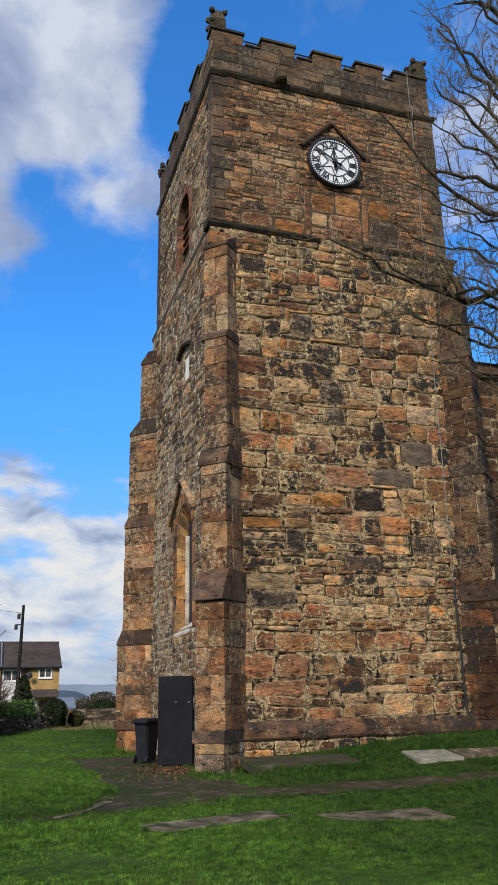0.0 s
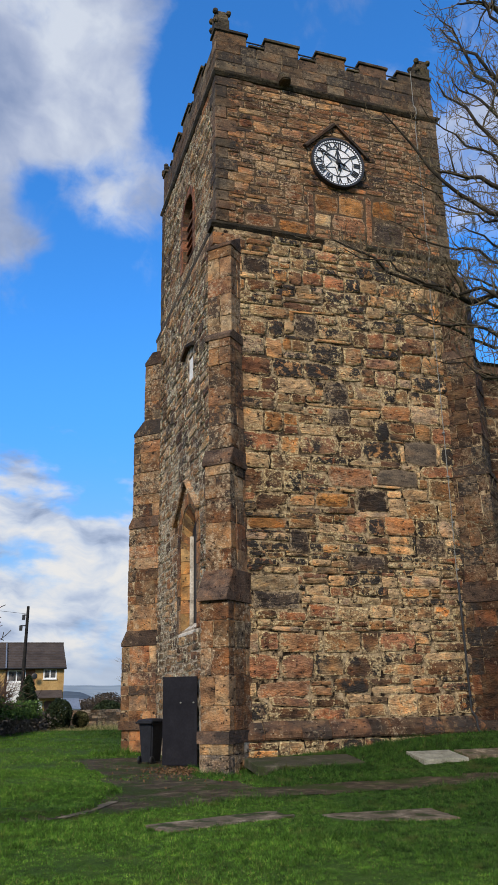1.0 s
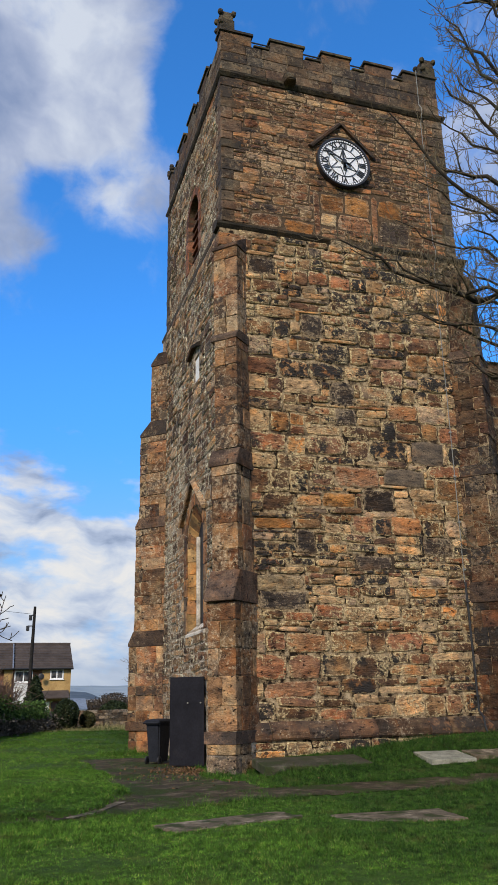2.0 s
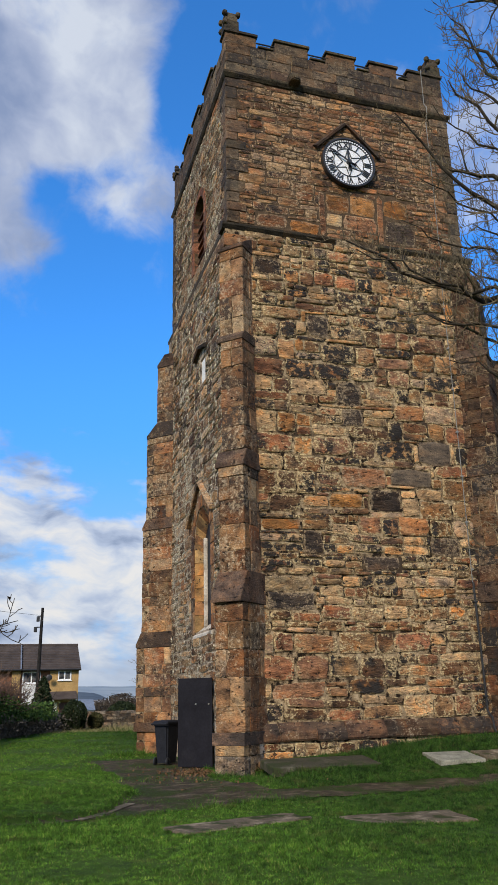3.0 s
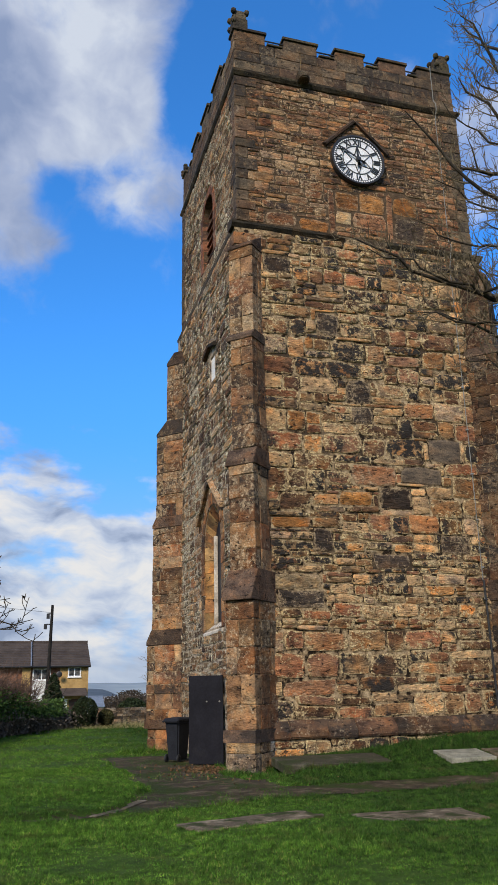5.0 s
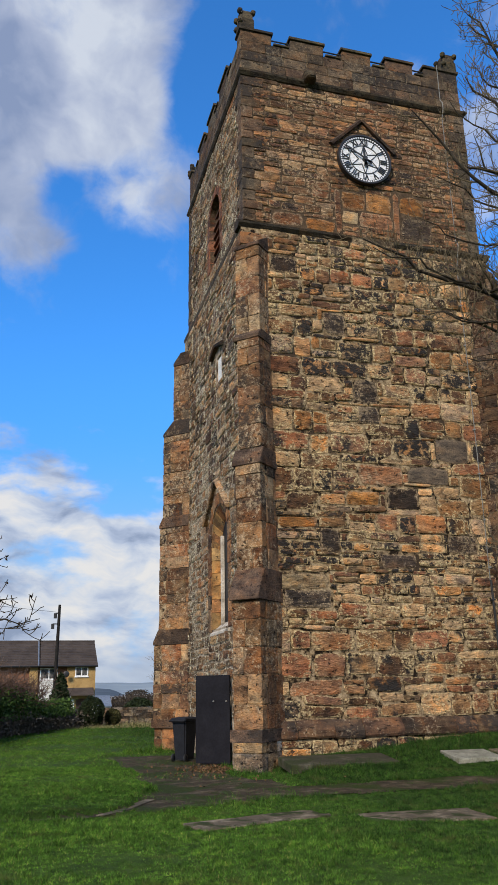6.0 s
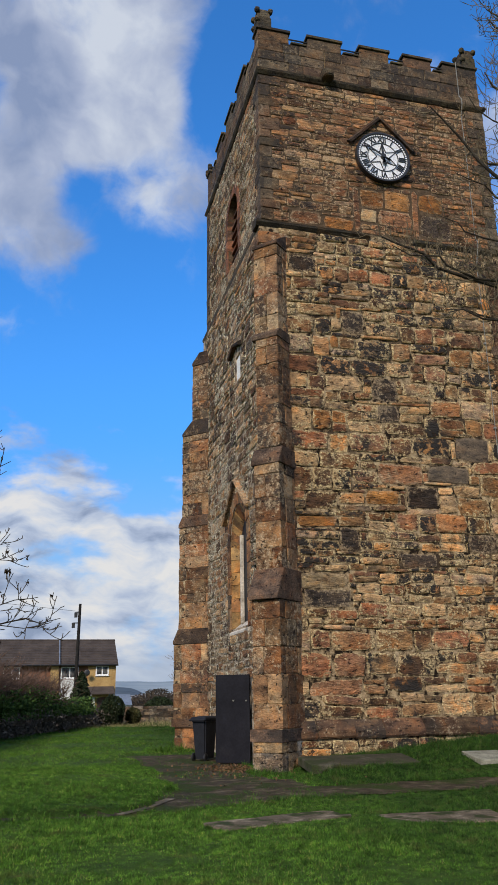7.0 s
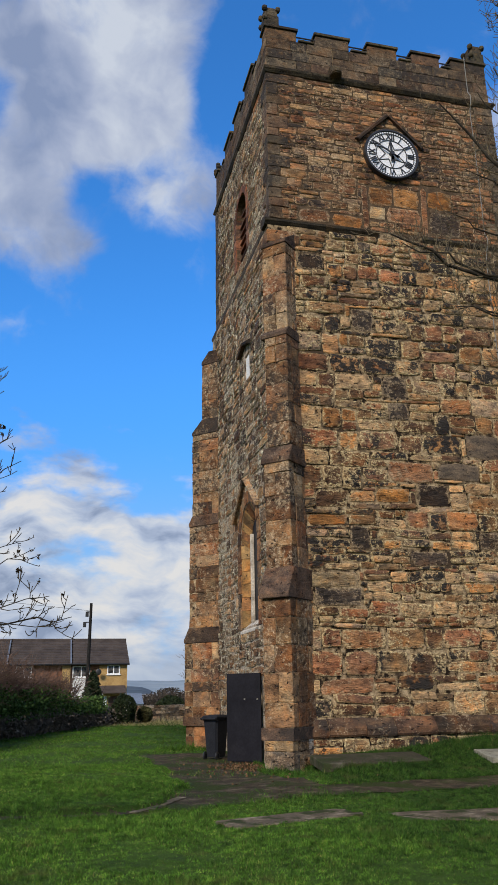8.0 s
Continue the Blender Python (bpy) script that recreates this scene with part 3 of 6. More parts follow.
def tower_clock(x, y, z, r):
    clock = thing("tower_clock", "round white clock dial with black Roman numerals set on the tower", "clock", (x, y, z))
    bm = bmesh.new()
    bmesh.ops.create_cone(bm, cap_ends=True, segments=64, radius1=r * 0.97, radius2=r * 0.97, depth=0.10)
    bmesh.ops.rotate(bm, verts=bm.verts, matrix=Matrix.Rotation(radians(90), 3, "X"))
    part("dial", bm, WHITE_PAINT, clock, "white painted dial")
    bm = bmesh.new()
    ring(bm, r * 0.965, r * 1.03, -0.10, 0.05)
    part("rim", bm, BLACK_PAINT, clock, "black moulded rim")
    bm = bmesh.new()
    ring(bm, r * 0.86, r * 0.968, -0.066, -0.04)
    part("minute_ring", bm, BLACK_PAINT, clock, "black minute ring")
    bm = bmesh.new()
    for k in range(60):
        a = math.tau * k / 60
        c = Vector((0.915 * r * math.sin(a), 0, 0.915 * r * math.cos(a)))
        out, along = c.normalized(), Vector((math.cos(a), 0, -math.sin(a)))
        w = 0.030 * r
        solid(bm, [[c + out * i * w + along * j * w + Vector((0, yy, 0)) for i, j in ((-1, -1), (1, -1), (1, 1), (-1, 1))] for yy in (-0.074, -0.06)])
    tagged(part("minute_marks", bm, WHITE_PAINT, clock, "white minute marks"), kind="stuff")
    bm = bmesh.new()
    ring(bm, r * 0.575, r * 0.60, -0.068, -0.04)
    part("inner_ring", bm, BLACK_PAINT, clock)
    for k in range(6):
        bm = bmesh.new()
        tip = on_dial(2 * k, r * 0.59)
        for d in (-1, 1):
            bar(bm, tip, on_dial(2 * k + d, r * 0.24), 0.009, 0.012, -0.066, -0.045)
        part("star_bar", bm, BLACK_PAINT, clock)
    for hour, text in enumerate(("XII", "I", "II", "III", "IIII", "V", "VI", "VII", "VIII", "IX", "X", "XI")):
        font = bpy.data.curves.new("numeral", "FONT")
        font.body, font.size, font.extrude, font.align_x, font.align_y, font.offset = text, r * 0.34, 0.008, "CENTER", "CENTER", 0.006
        holder = bpy.data.objects.new("numeral", font)
        me = bpy.data.meshes.new_from_object(holder)
        bpy.data.objects.remove(holder)
        me.materials.append(BLACK_PAINT)
        u, v = on_dial(hour, r * 0.73)
        me.transform(Matrix.Translation((u, -0.062, v)) @ Matrix.Rotation(math.tau * hour / 12, 4, "Y") @ Matrix.Rotation(radians(90), 4, "X") @ Matrix.Diagonal((0.82, 1.0, 1, 1)))
        ob = new("numeral", me)
        ob.parent = clock
    for name, hour, long, w in (("hour_hand", 11.85, 0.56, 0.045), ("minute_hand", 10.05, 0.86, 0.034)):
        bm = bmesh.new()
        y0 = -0.105 if name == "hour_hand" else -0.125
        bar(bm, on_dial(hour, r * long * 0.72), on_dial(hour, r * long), w, 0.006, y0, y0 + 0.014)
        bar(bm, on_dial(hour + 6, r * 0.26), on_dial(hour, r * long * 0.75), w * 0.9, w * 0.55, y0, y0 + 0.014)
        bar(bm, on_dial(hour + 6, r * 0.12), on_dial(hour + 6, r * 0.30), w * 0.8, w * 1.5, y0, y0 + 0.014)
        part(name, bm, BLACK_PAINT, clock, "black iron " + name.replace("_", " "))
    bm = bmesh.new()
    bmesh.ops.create_cone(bm, cap_ends=True, segments=20, radius1=0.075, radius2=0.06, depth=0.12)
    bmesh.ops.rotate(bm, verts=bm.verts, matrix=Matrix.Rotation(radians(90), 3, "X"))
    bmesh.ops.translate(bm, verts=bm.verts, vec=(0, -0.09, 0))
    part("hub", bm, BLACK_PAINT, clock)


tower_clock(3.56, -0.09, 15.96, 0.785)


def hood_mould(parent, face, mid, foot, top, half, name="hood_mould", mat=None):
    """A gabled drip mould of two raking stones."""
    for d in (-1, 1):
        bm = bmesh.new()
        a, b = Vector((mid + d * half, foot)), Vector((mid, top))
        way = (b - a).normalized()
        out = Vector((-way.y, way.x)) * (1 if d < 0 else -1)
        ringed = [(a, 0.0), (b, 0.0)]
        section = [(0.0, 0.03), (0.0, -0.12), (0.06, -0.14), (0.13, -0.05), (0.13, 0.03)]
        loops = []
        for c, _ in ringed:
            loops.append([Vector(face(c.x + out.x * o, c.y + out.y * o, dep)) for o, dep in section])
        solid(bm, loops)
        part(name, bm, mat or WEATHERING, parent, "weathered raking drip mould")


hood_mould(south_upper, south, 3.58, 16.34, 17.30, 0.95)

# ---- west window, belfry opening and slit ----
GLASS, gn, gs = material("dark_leaded_glass")
finish(gn, gs, (0.012, 0.014, 0.018, 1), 0.45, gn.noise(place_of(gn), 9.0, 2.0), 0.3, 0.01)
gs.inputs["Specular IOR Level"].default_value = 0.1
PALE = ground_noise_material("pale_limestone", [(0.35, (0.22, 0.19, 0.15)), (0.5, (0.48, 0.43, 0.36)), (0.7, (0.60, 0.55, 0.47))], 2.5, 0.85, 0.3, 0.01)
UPPER_PALE = ground_noise_material("white_board", [(0.3, (0.62, 0.60, 0.55)), (0.7, (0.80, 0.79, 0.75))], 4.0, 0.7, 0.2, 0.005)
window = tagged(new("west_window"), "tall pointed church window deep in splayed ochre jambs")
window.parent = west_wall
IN_WINDOW = pointed_arch(1.90, 3.18, 3.28, 5.2, 6.02)
JAMB = stone_material("ochre_jamb_stone", [(0.0, (0.27, 0.15, 0.055)), (0.3, (0.22, 0.105, 0.042)), (0.55, (0.29, 0.185, 0.08)), (0.8, (0.19, 0.08, 0.036))], 0.5, 0.4, 0.5, 1.2, smear=(0.5, 0.42, 0.3), salt=0.3)
bm = bmesh.new()
slab_with_holes(bm, IN_WINDOW, [], west, 0.11, 0.15)
part("glass", bm, GLASS, window, "dark leaded window glass")
for y0, y1, z1 in ((2.90, 2.985, 5.6),):
    bm = bmesh.new()
    box(bm, 0.01, 0.108, y0, y1, 3.28, z1, 0.02)
    part("mullion", bm, PALE, window, "pale stone mullion")
# splayed lining: stones of each jamb, then the arch
outer_line, inner_line = pointed_arch(1.62, 3.42, 3.16, 5.35, 6.33), IN_WINDOW
wrng = random.Random(12)
for side in (1.62, 3.42):
    z, inner = 3.16, (1.90 if side < 3 else 3.18)
    while z < 5.3:
        h = wrng.uniform(0.32, 0.55)
        h = 5.35 - z if z + h > 5.15 else h
        back = side + (0.12 if side > 3 else -0.12)
        o = wrng.uniform(-0.012, 0.012)
        bm = bmesh.new()
        solid(bm, [[(-OUT + 0.012 + o, side, v), (0.105, inner + o, v), (0.105, back, v), (-OUT + 0.012 + o, back, v)] for v in (z + 0.006, z + h - 0.006)])
        part("jamb_stone", bm, JAMB, window)
        z += h
for k in range(2, len(outer_line)):
    a, b = k, (k + 1) % len(outer_line)
    if b < 2:
        continue
    (p0, q0), (p1, q1), (r0, t0), (r1, t1) = outer_line[a], outer_line[b], inner_line[a], inner_line[b]
    lift = 0.14
    bm = bmesh.new()
    solid(bm, [[(-OUT + 0.014, p0, q0), (-OUT + 0.014, p1, q1), (-OUT + 0.014, p1, q1 + lift), (-OUT + 0.014, p0, q0 + lift)],
               [(0.105, r0, t0), (0.105, r1, t1), (0.105, p1, q1 + lift), (0.105, p0, q0 + lift)]])
    part("arch_lining", bm, JAMB, window)
bm = bmesh.new()
solid(bm, [[(-0.17, y, 3.0), (-0.17, y, 3.06), (0.105, y, 3.32), (0.105, y, 3.0)] for y in (1.52, 3.48)])
part("sill", bm, PALE, window, "sloping pale stone sill")
hood_mould(west_wall, lambda u, v, d: west(u, v, d - OUT), 2.62, 6.02, 6.98, 1.28, mat=WEST_STONE)
bm = bmesh.new()
slab_with_holes(bm, W_BELFRY, [], west, 0.62, 0.68)
part("louvre_backing", bm, BLACK_PAINT, west_upper)
LOUVRE = stone_material("louvre_stone", [(0.0, (0.16, 0.070, 0.040)), (0.5, (0.12, 0.060, 0.038))], 0.5, 0.1, 0.4)
for k in range(7):
    z = 14.15 + 0.29 * k
    bm = bmesh.new()
    solid(bm, [[(0.10, y, z), (0.10, y, z + 0.05), (0.55, y, z + 0.33), (0.55, y, z + 0.28)] for y in (2.63 + max(0, k - 5) * 0.2, 3.91 - max(0, k - 5) * 0.2)])
    part("louvre", bm, LOUVRE, west_upper, "red-brown sloping louvre")
bm = bmesh.new()
box(bm, -OUT + 0.03, 0.10, 2.10, 2.62, 9.85, 10.55)
part("slit_board", bm, UPPER_PALE, west_wall, "pale board closing a slit window")
hood_mould(west_wall, lambda u, v, d: west(u, v, d - OUT), 2.5, 10.72, 10.9, 0.6, "slit_hood")


def gargoyle(x, z):
    bm = bmesh.new()
    solid(bm, [[(x + sx * w, y, z + dz + sz * h) for sx, sz in ((-1, -1), (1, -1), (1, 1), (-1, 1))] for y, w, h, dz in ((0.05, 0.15, 0.15, 0.0), (-0.15, 0.17, 0.17, 0.01), (-0.30, 0.16, 0.15, -0.01), (-0.40, 0.09, 0.08, -0.06))])
    bmesh.ops.bevel(bm, geom=bm.edges[:], offset=0.03, segments=2, affect="EDGES")
    part("water_spout", bm, COPING, tower, "worn dark stone water spout")


gargoyle(2.0, 18.46)

# ---- cable and downpipe ----
cable = thing("lightning_conductor", "thin grey lightning conductor cable clipped to the tower wall", "cable", (6.1, -0.2, 3.0))
bm = bmesh.new()
pts = [(6.30, 0.1, 20.02), (6.29, -0.07, 20.0), (6.28, -0.07, 18.7), (6.28, -0.18, 18.5), (6.28, -0.18, 18.3), (6.28, -0.06, 18.0), (6.29, -0.06, 16.0), (6.27, -0.06, 13.8), (6.2, -0.27, 13.5), (6.15, -0.27, 13.2), (6.12, -0.20, 12.8), (6.11, -0.20, 9.0), (6.09, -0.20, 6.0), (6.06, -0.20, 3.6)]
tube(bm, [Vector(p) - Vector((6.1, -0.2, 3.0)) for p in pts], [0.012] * len(pts), 6)
part("cable", bm, ROPE_GREY, cable)
for z in (4.4, 5.6, 6.8, 8.0, 9.2, 10.4, 11.6):
    bm = bmesh.new()
    box(bm, -0.04, 0.03, -0.025, 0.03, z - 3.0, z - 2.96, 0.004)
    part("clip", bm, ROPE_GREY, cable)
pipe = thing("downpipe", "black iron guard pipe at the foot of the wall", "pipe", (6.06, -0.24, 0.0))
bm = bmesh.new()
tube(bm, [(0.0, 0, 4.1), (0.01, 0, 1.1), (0.03, -0.14, 0.95), (0.04, -0.16, 0.7), (0.12, -0.24, 0.45)], [0.027] * 5, 10)
part("pipe", bm, BLACK_PAINT, pipe)
for z in (1.4, 3.6):
    bm = bmesh.new()
    box(bm, -0.05, 0.05, -0.04, 0.06, z, z + 0.045, 0.008)
    part("bracket", bm, BLACK_PAINT, pipe)

# ---- iron rails in the battlement gaps ----
rails = thing("parapet_rail", "thin black iron rail behind the battlements", "rail", (0, 0, Z_STRING + 0.3))
for p, q in (((0.5, 0.07), (6.5, 0.07)), ((0.07, 0.5), (0.07, DEEP - 0.5))):
    bm = bmesh.new()
    tube(bm, [Vector((*p, Z_CRENEL + 0.17 - Z_STRING - 0.3)), Vector((*q, Z_CRENEL + 0.17 - Z_STRING - 0.3))], [0.024, 0.024], 6)
    part("rail", bm, BLACK_PAINT, rails)

# ---- black door and bin ----
door = thing("metal_door", "tall matt black steel door leaf standing open beside the buttress", "door", (-0.90, 1.86, 0.04), -39.0)
bm = bmesh.new()
box(bm, 0.0, 0.88, 0.0, 0.05, 0.0, 1.945, 0.006)
part("leaf", bm, BLACK_METAL, door)
for x in (0.47, 0.80):
    bm = bmesh.new()
    bmesh.ops.create_cone(bm, cap_ends=True, segments=16, radius1=0.020, radius2=0.016, depth=0.03)
    bmesh.ops.rotate(bm, verts=bm.verts, matrix=Matrix.Rotation(radians(90), 3, "X"))
    bmesh.ops.translate(bm, verts=bm.verts, vec=(x, -0.013, 1.36))
    part("lock", bm, ROPE_GREY, door, "small bright steel lock")

PLASTIC = ground_noise_material("grey_bin_plastic", [(0.3, (0.012, 0.013, 0.017)), (0.7, (0.021, 0.023, 0.029))], 4.0, 0.6, 0.15, 0.003, (2.0, 0.6, 0.8, (0.035, 0.034, 0.032)))
PLASTIC.node_tree.nodes["Principled BSDF"].inputs["Specular IOR Level"].default_value = 0.12
wheelie = thing("wheelie_bin", "dark grey plastic wheelie bin with closed lid on the path", "bin", (-0.93, 3.0, 0.0), -44.0)
wheelie.scale = (0.86, 0.86, 0.97)
bm = bmesh.new()
solid(bm, [[(-a, -b, z), (a, -b, z), (a, b * 0.95, z), (-a, b * 0.95, z)] for a, b, z in ((0.17, 0.25, 0.06), (0.18, 0.26, 0.12), (0.23, 0.33, 0.93), (0.245, 0.35, 0.94), (0.245, 0.35, 0.98))])
bmesh.ops.bevel(bm, geom=[e for e in bm.edges if abs((e.verts[0].co - e.verts[1].co).z) > 0.03], offset=0.04, segments=3, affect="EDGES")
part("body", bm, PLASTIC, wheelie)
bm = bmesh.new()
solid(bm, [[(-a, -b, z), (a, -b, z), (a, b, z), (-a, b, z)] for a, b, z in ((0.258, 0.37, 0.985), (0.258, 0.37, 1.015), (0.22, 0.33, 1.05), (0.10, 0.15, 1.068))])
part("lid", bm, PLASTIC, wheelie, "closed flat lid")
for d in (-1, 1):
    bm = bmesh.new()
    bmesh.ops.create_cone(bm, cap_ends=True, segments=24, radius1=0.10, radius2=0.10, depth=0.05)
    bmesh.ops.rotate(bm, verts=bm.verts, matrix=Matrix.Rotation(radians(90), 3, "Y"))
    bmesh.ops.bevel(bm, geom=[e for e in bm.edges if len(e.link_faces) == 2 and e.calc_face_angle() > 1], offset=0.012, segments=2, affect="EDGES")
    bmesh.ops.translate(bm, verts=bm.verts, vec=(d * 0.205, -0.27, 0.10))
    w = part("wheel", bm, BLACK_PAINT, wheelie)
    bm = bmesh.new()
    bmesh.ops.create_cone(bm, cap_ends=True, segments=16, radius1=0.05, radius2=0.05, depth=0.062)
    bmesh.ops.rotate(bm, verts=bm.verts, matrix=Matrix.Rotation(radians(90), 3, "Y"))
    bmesh.ops.translate(bm, verts=bm.verts, vec=(d * 0.205, -0.27, 0.10))
    part("hub", bm, PLASTIC, w)
bm = bmesh.new()
tube(bm, [(-0.25, -0.38, 0.96), (-0.25, -0.44, 0.98), (0.25, -0.44, 0.98), (0.25, -0.38, 0.96)], [0.018] * 4, 8)
part("handle", bm, PLASTIC, wheelie)

# ---- path, ledger stones ----
def build_path():
    s = 0.08
    xs, ys = np.arange(-8.0, 13.0, s), np.arange(-6.8, 5.6, s)
    gx, gy = np.meshgrid(xs, ys)
    keep = path_mask(gx[:-1, :-1] + s / 2, gy[:-1, :-1] + s / 2) > -0.02
    idx = np.arange(gx.size).reshape(gx.shape)
    quads = np.stack([idx[:-1, :-1], idx[:-1, 1:], idx[1:, 1:], idx[1:, :-1]], -1)[keep]
    used, inv = np.unique(quads, return_inverse=True)
    co = np.stack([gx, gy, ground_height(gx, gy) + 0.014], -1).reshape(-1, 3)[used]
    me = bpy.data.meshes.new("path")
    me.from_pydata(co.tolist(), [], inv.reshape(-1, 4).tolist())
    me.materials.append(ASPHALT)
    me.shade_smooth()
    tagged(new("path", me), "narrow worn asphalt path with mossy edges across the lawn", "path", kind="structure")


build_path()
LEDGER = ground_noise_material("ledger_stone", [(0.3, (0.060, 0.048, 0.031)), (0.52, (0.13, 0.102, 0.066)), (0.68, (0.32, 0.26, 0.18))], 3.6, 0.85, 0.5, 0.01, (2.6, 0.50, 0.60, (0.034, 0.042, 0.012)))
PALE_LEDGER = ground_noise_material("lichen_ledger_stone", [(0.3, (0.14, 0.135, 0.10)), (0.6, (0.28, 0.27, 0.21)), (0.8, (0.40, 0.39, 0.32))], 4.0, 0.85, 0.5, 0.01, (2.0, 0.58, 0.7, (0.09, 0.11, 0.05)))


def ledger(name, label, x, y, long, wide, turn, tilt, lift, thick, mat, seed):
    rng = random.Random(seed)
    ob = thing(name, label, "grave slab", (x, y, float(ground_height(x, y)) + lift), turn)
    bm = bmesh.new()
    n = 24
    a, b = long / 2, wide / 2
    ring2 = []
    for k in range(n):
        t = math.tau * k / n
        c, s = math.cos(t), math.sin(t)
        r = 1.0 / max(abs(c), abs(s))
        wear = 1 - rng.uniform(0.0, 0.012 if thick > 0.08 else 0.05) - (0.16 * rng.random() if thick < 0.08 and rng.random() < 0.3 else 0)
        ring2.append((max(-a, min(a, a * c * r)) * wear, max(-b, min(b, b * s * r)) * wear))
    solid(bm, [[(u * k, v * k, z + v * math.tan(radians(tilt))) for u, v in ring2] for z, k in ((-thick, 1.0), (-0.012, 1.0), (0.0, 0.985))])
    part("slab", bm, mat, ob)
    return ob


DARK_LEDGER = ground_noise_material("dark_ledger_stone", [(0.3, (0.030, 0.028, 0.018)), (0.55, (0.060, 0.055, 0.036)), (0.75, (0.13, 0.115, 0.085))], 3.0, 0.85, 0.5, 0.01, (1.8, 0.5, 0.65, (0.034, 0.042, 0.016)))
ledger("ledger_stone", "dark flat grave slab raised on the grass beside the tower", 1.32, -1.45, 2.25, 1.0, -3, 5.0, 0.055, 0.16, DARK_LEDGER, 1)
ledger("ledger_stone", "pale lichened flat grave slab on the grassy bank", 3.95, -2.1, 0.98, 0.82, -4, 7.0, 0.06, 0.10, PALE_LEDGER, 2)
ledger("ledger_stone", "grey flat grave slab sunk in the grassy bank", 5.05, -2.2, 1.15, 0.6, -2, 7.0, 0.045, 0.10, LEDGER, 3)
ledger("ledger_stone", "worn brown grave slab sunk flush in the lawn", -1.86, -6.62, 2.0, 0.66, 15, 0.0, 0.022, 0.06, LEDGER, 4)
ledger("ledger_stone", "worn brown grave slab sunk flush in the lawn", 0.25, -6.95, 1.75, 0.92, -6, 0.0, 0.022, 0.06, LEDGER, 5)
ledger("edging_stone", "pale worn kerb stone edging the path", -3.05, -4.05, 0.95, 0.17, 60, 0.0, 0.03, 0.08, LEDGER, 6)
ledger("edging_stone", "pale worn kerb stone edging the path", -3.52, -4.82, 0.75, 0.15, 50, 0.0, 0.03, 0.08, LEDGER, 7)


# ---- trees ----
BARK = ground_noise_material("dark_bark", [(0.3, (0.016, 0.013, 0.010)), (0.55, (0.040, 0.033, 0.024)), (0.75, (0.085, 0.075, 0.050))], 9.0, 0.9, 0.8, 0.01, (2.5, 0.58, 0.7, (0.055, 0.062, 0.034)))
TWIG = ground_noise_material("twig_bark", [(0.3, (0.060, 0.048, 0.030)), (0.7, (0.24, 0.19, 0.115))], 3.0, 0.9, 0.2, 0.004)
DARK_TWIG = ground_noise_material("dark_twig_bark", [(0.3, (0.035, 0.028, 0.020)), (0.7, (0.10, 0.08, 0.052))], 3.0, 0.9, 0.2, 0.004)
DRY_LEAF = ground_noise_material("withered_leaf", [(0.3, (0.016, 0.013, 0.009)), (0.7, (0.05, 0.034, 0.02))], 12.0, 0.9, 0.3, 0.004)


def leaves(name, spots, size, mat, parent, rng, label="", aspect=0.75):
    """Small folded leaves at spots, one mesh."""
    k = len(spots)
    c = np.array(spots, float)
    a = rng.normal(size=(k, 3))
    a /= np.linalg.norm(a, axis=1)[:, None]
    b = np.cross(a, rng.normal(size=(k, 3)))
    b /= np.linalg.norm(b, axis=1)[:, None]
    s = size * rng.uniform(0.6, 1.3, size=(k, 1))
    n = np.cross(a, b)
    v = np.stack([c - a * s, c + b * s * aspect + n * s * 0.25, c + a * s, c - b * s * aspect + n * s * 0.25], 1).reshape(-1, 3)
    i = np.arange(k)[:, None] * 4
    faces = np.concatenate([i + [0, 1, 2], i + [0, 2, 3]], 0)
    me = bpy.data.meshes.new(name)
    me.from_pydata(v.tolist(), [], faces.tolist())
    me.materials.append(mat)
    ob = new(name, me)
    ob.parent = parent
    return tagged(ob, label, kind="stuff")


class Wood:
    """Collects tapered tubes into one mesh."""

    def __init__(self):
        self.verts, self.faces = [], []

    def tube(self, points, radii, sides):
        base = len(self.verts)
        for i, p in enumerate(points):
            a, b = points[max(i - 1, 0)], points[min(i + 1, len(points) - 1)]
            way = (b - a).normalized()
            across = way.cross(Vector((0.31, 0.17, 0.93))).normalized()
            up = way.cross(across)
            for k in range(sides):
                t = math.tau * k / sides
                self.verts.append(tuple(p + radii[i] * (math.cos(t) * across + math.sin(t) * up)))
        for i in range(len(points) - 1):
            for k in range(sides):
                j = (k + 1) % sides
                self.faces.append((base + i * sides + k, base + i * sides + j, base + (i + 1) * sides + j, base + (i + 1) * sides + k))

    def link(self, name, mat, parent, label="", kind=""):
        me = bpy.data.meshes.new(name)
        me.from_pydata(self.verts, [], self.faces)
        me.materials.append(mat)
        me.shade_smooth()
        ob = new(name, me)
        ob.parent = parent
        return tagged(ob, label, kind=kind)


def grow(rng, start, way, length, radius, steps, up=0.25, wild=0.22):
    """A wandering branch: its points and radii."""
    pts, p, w = [start.copy()], start.copy(), way.normalized()
    for k in range(steps):
        w = (w + Vector((rng.uniform(-1, 1), rng.uniform(-1, 1), rng.uniform(-1, 1))) * wild + Vector((0, 0, up / steps))).normalized()
        p = p + w * (length / steps)
        pts.append(p.copy())
    return pts, [radius * (1 - 0.72 * k / steps) for k in range(steps + 1)]


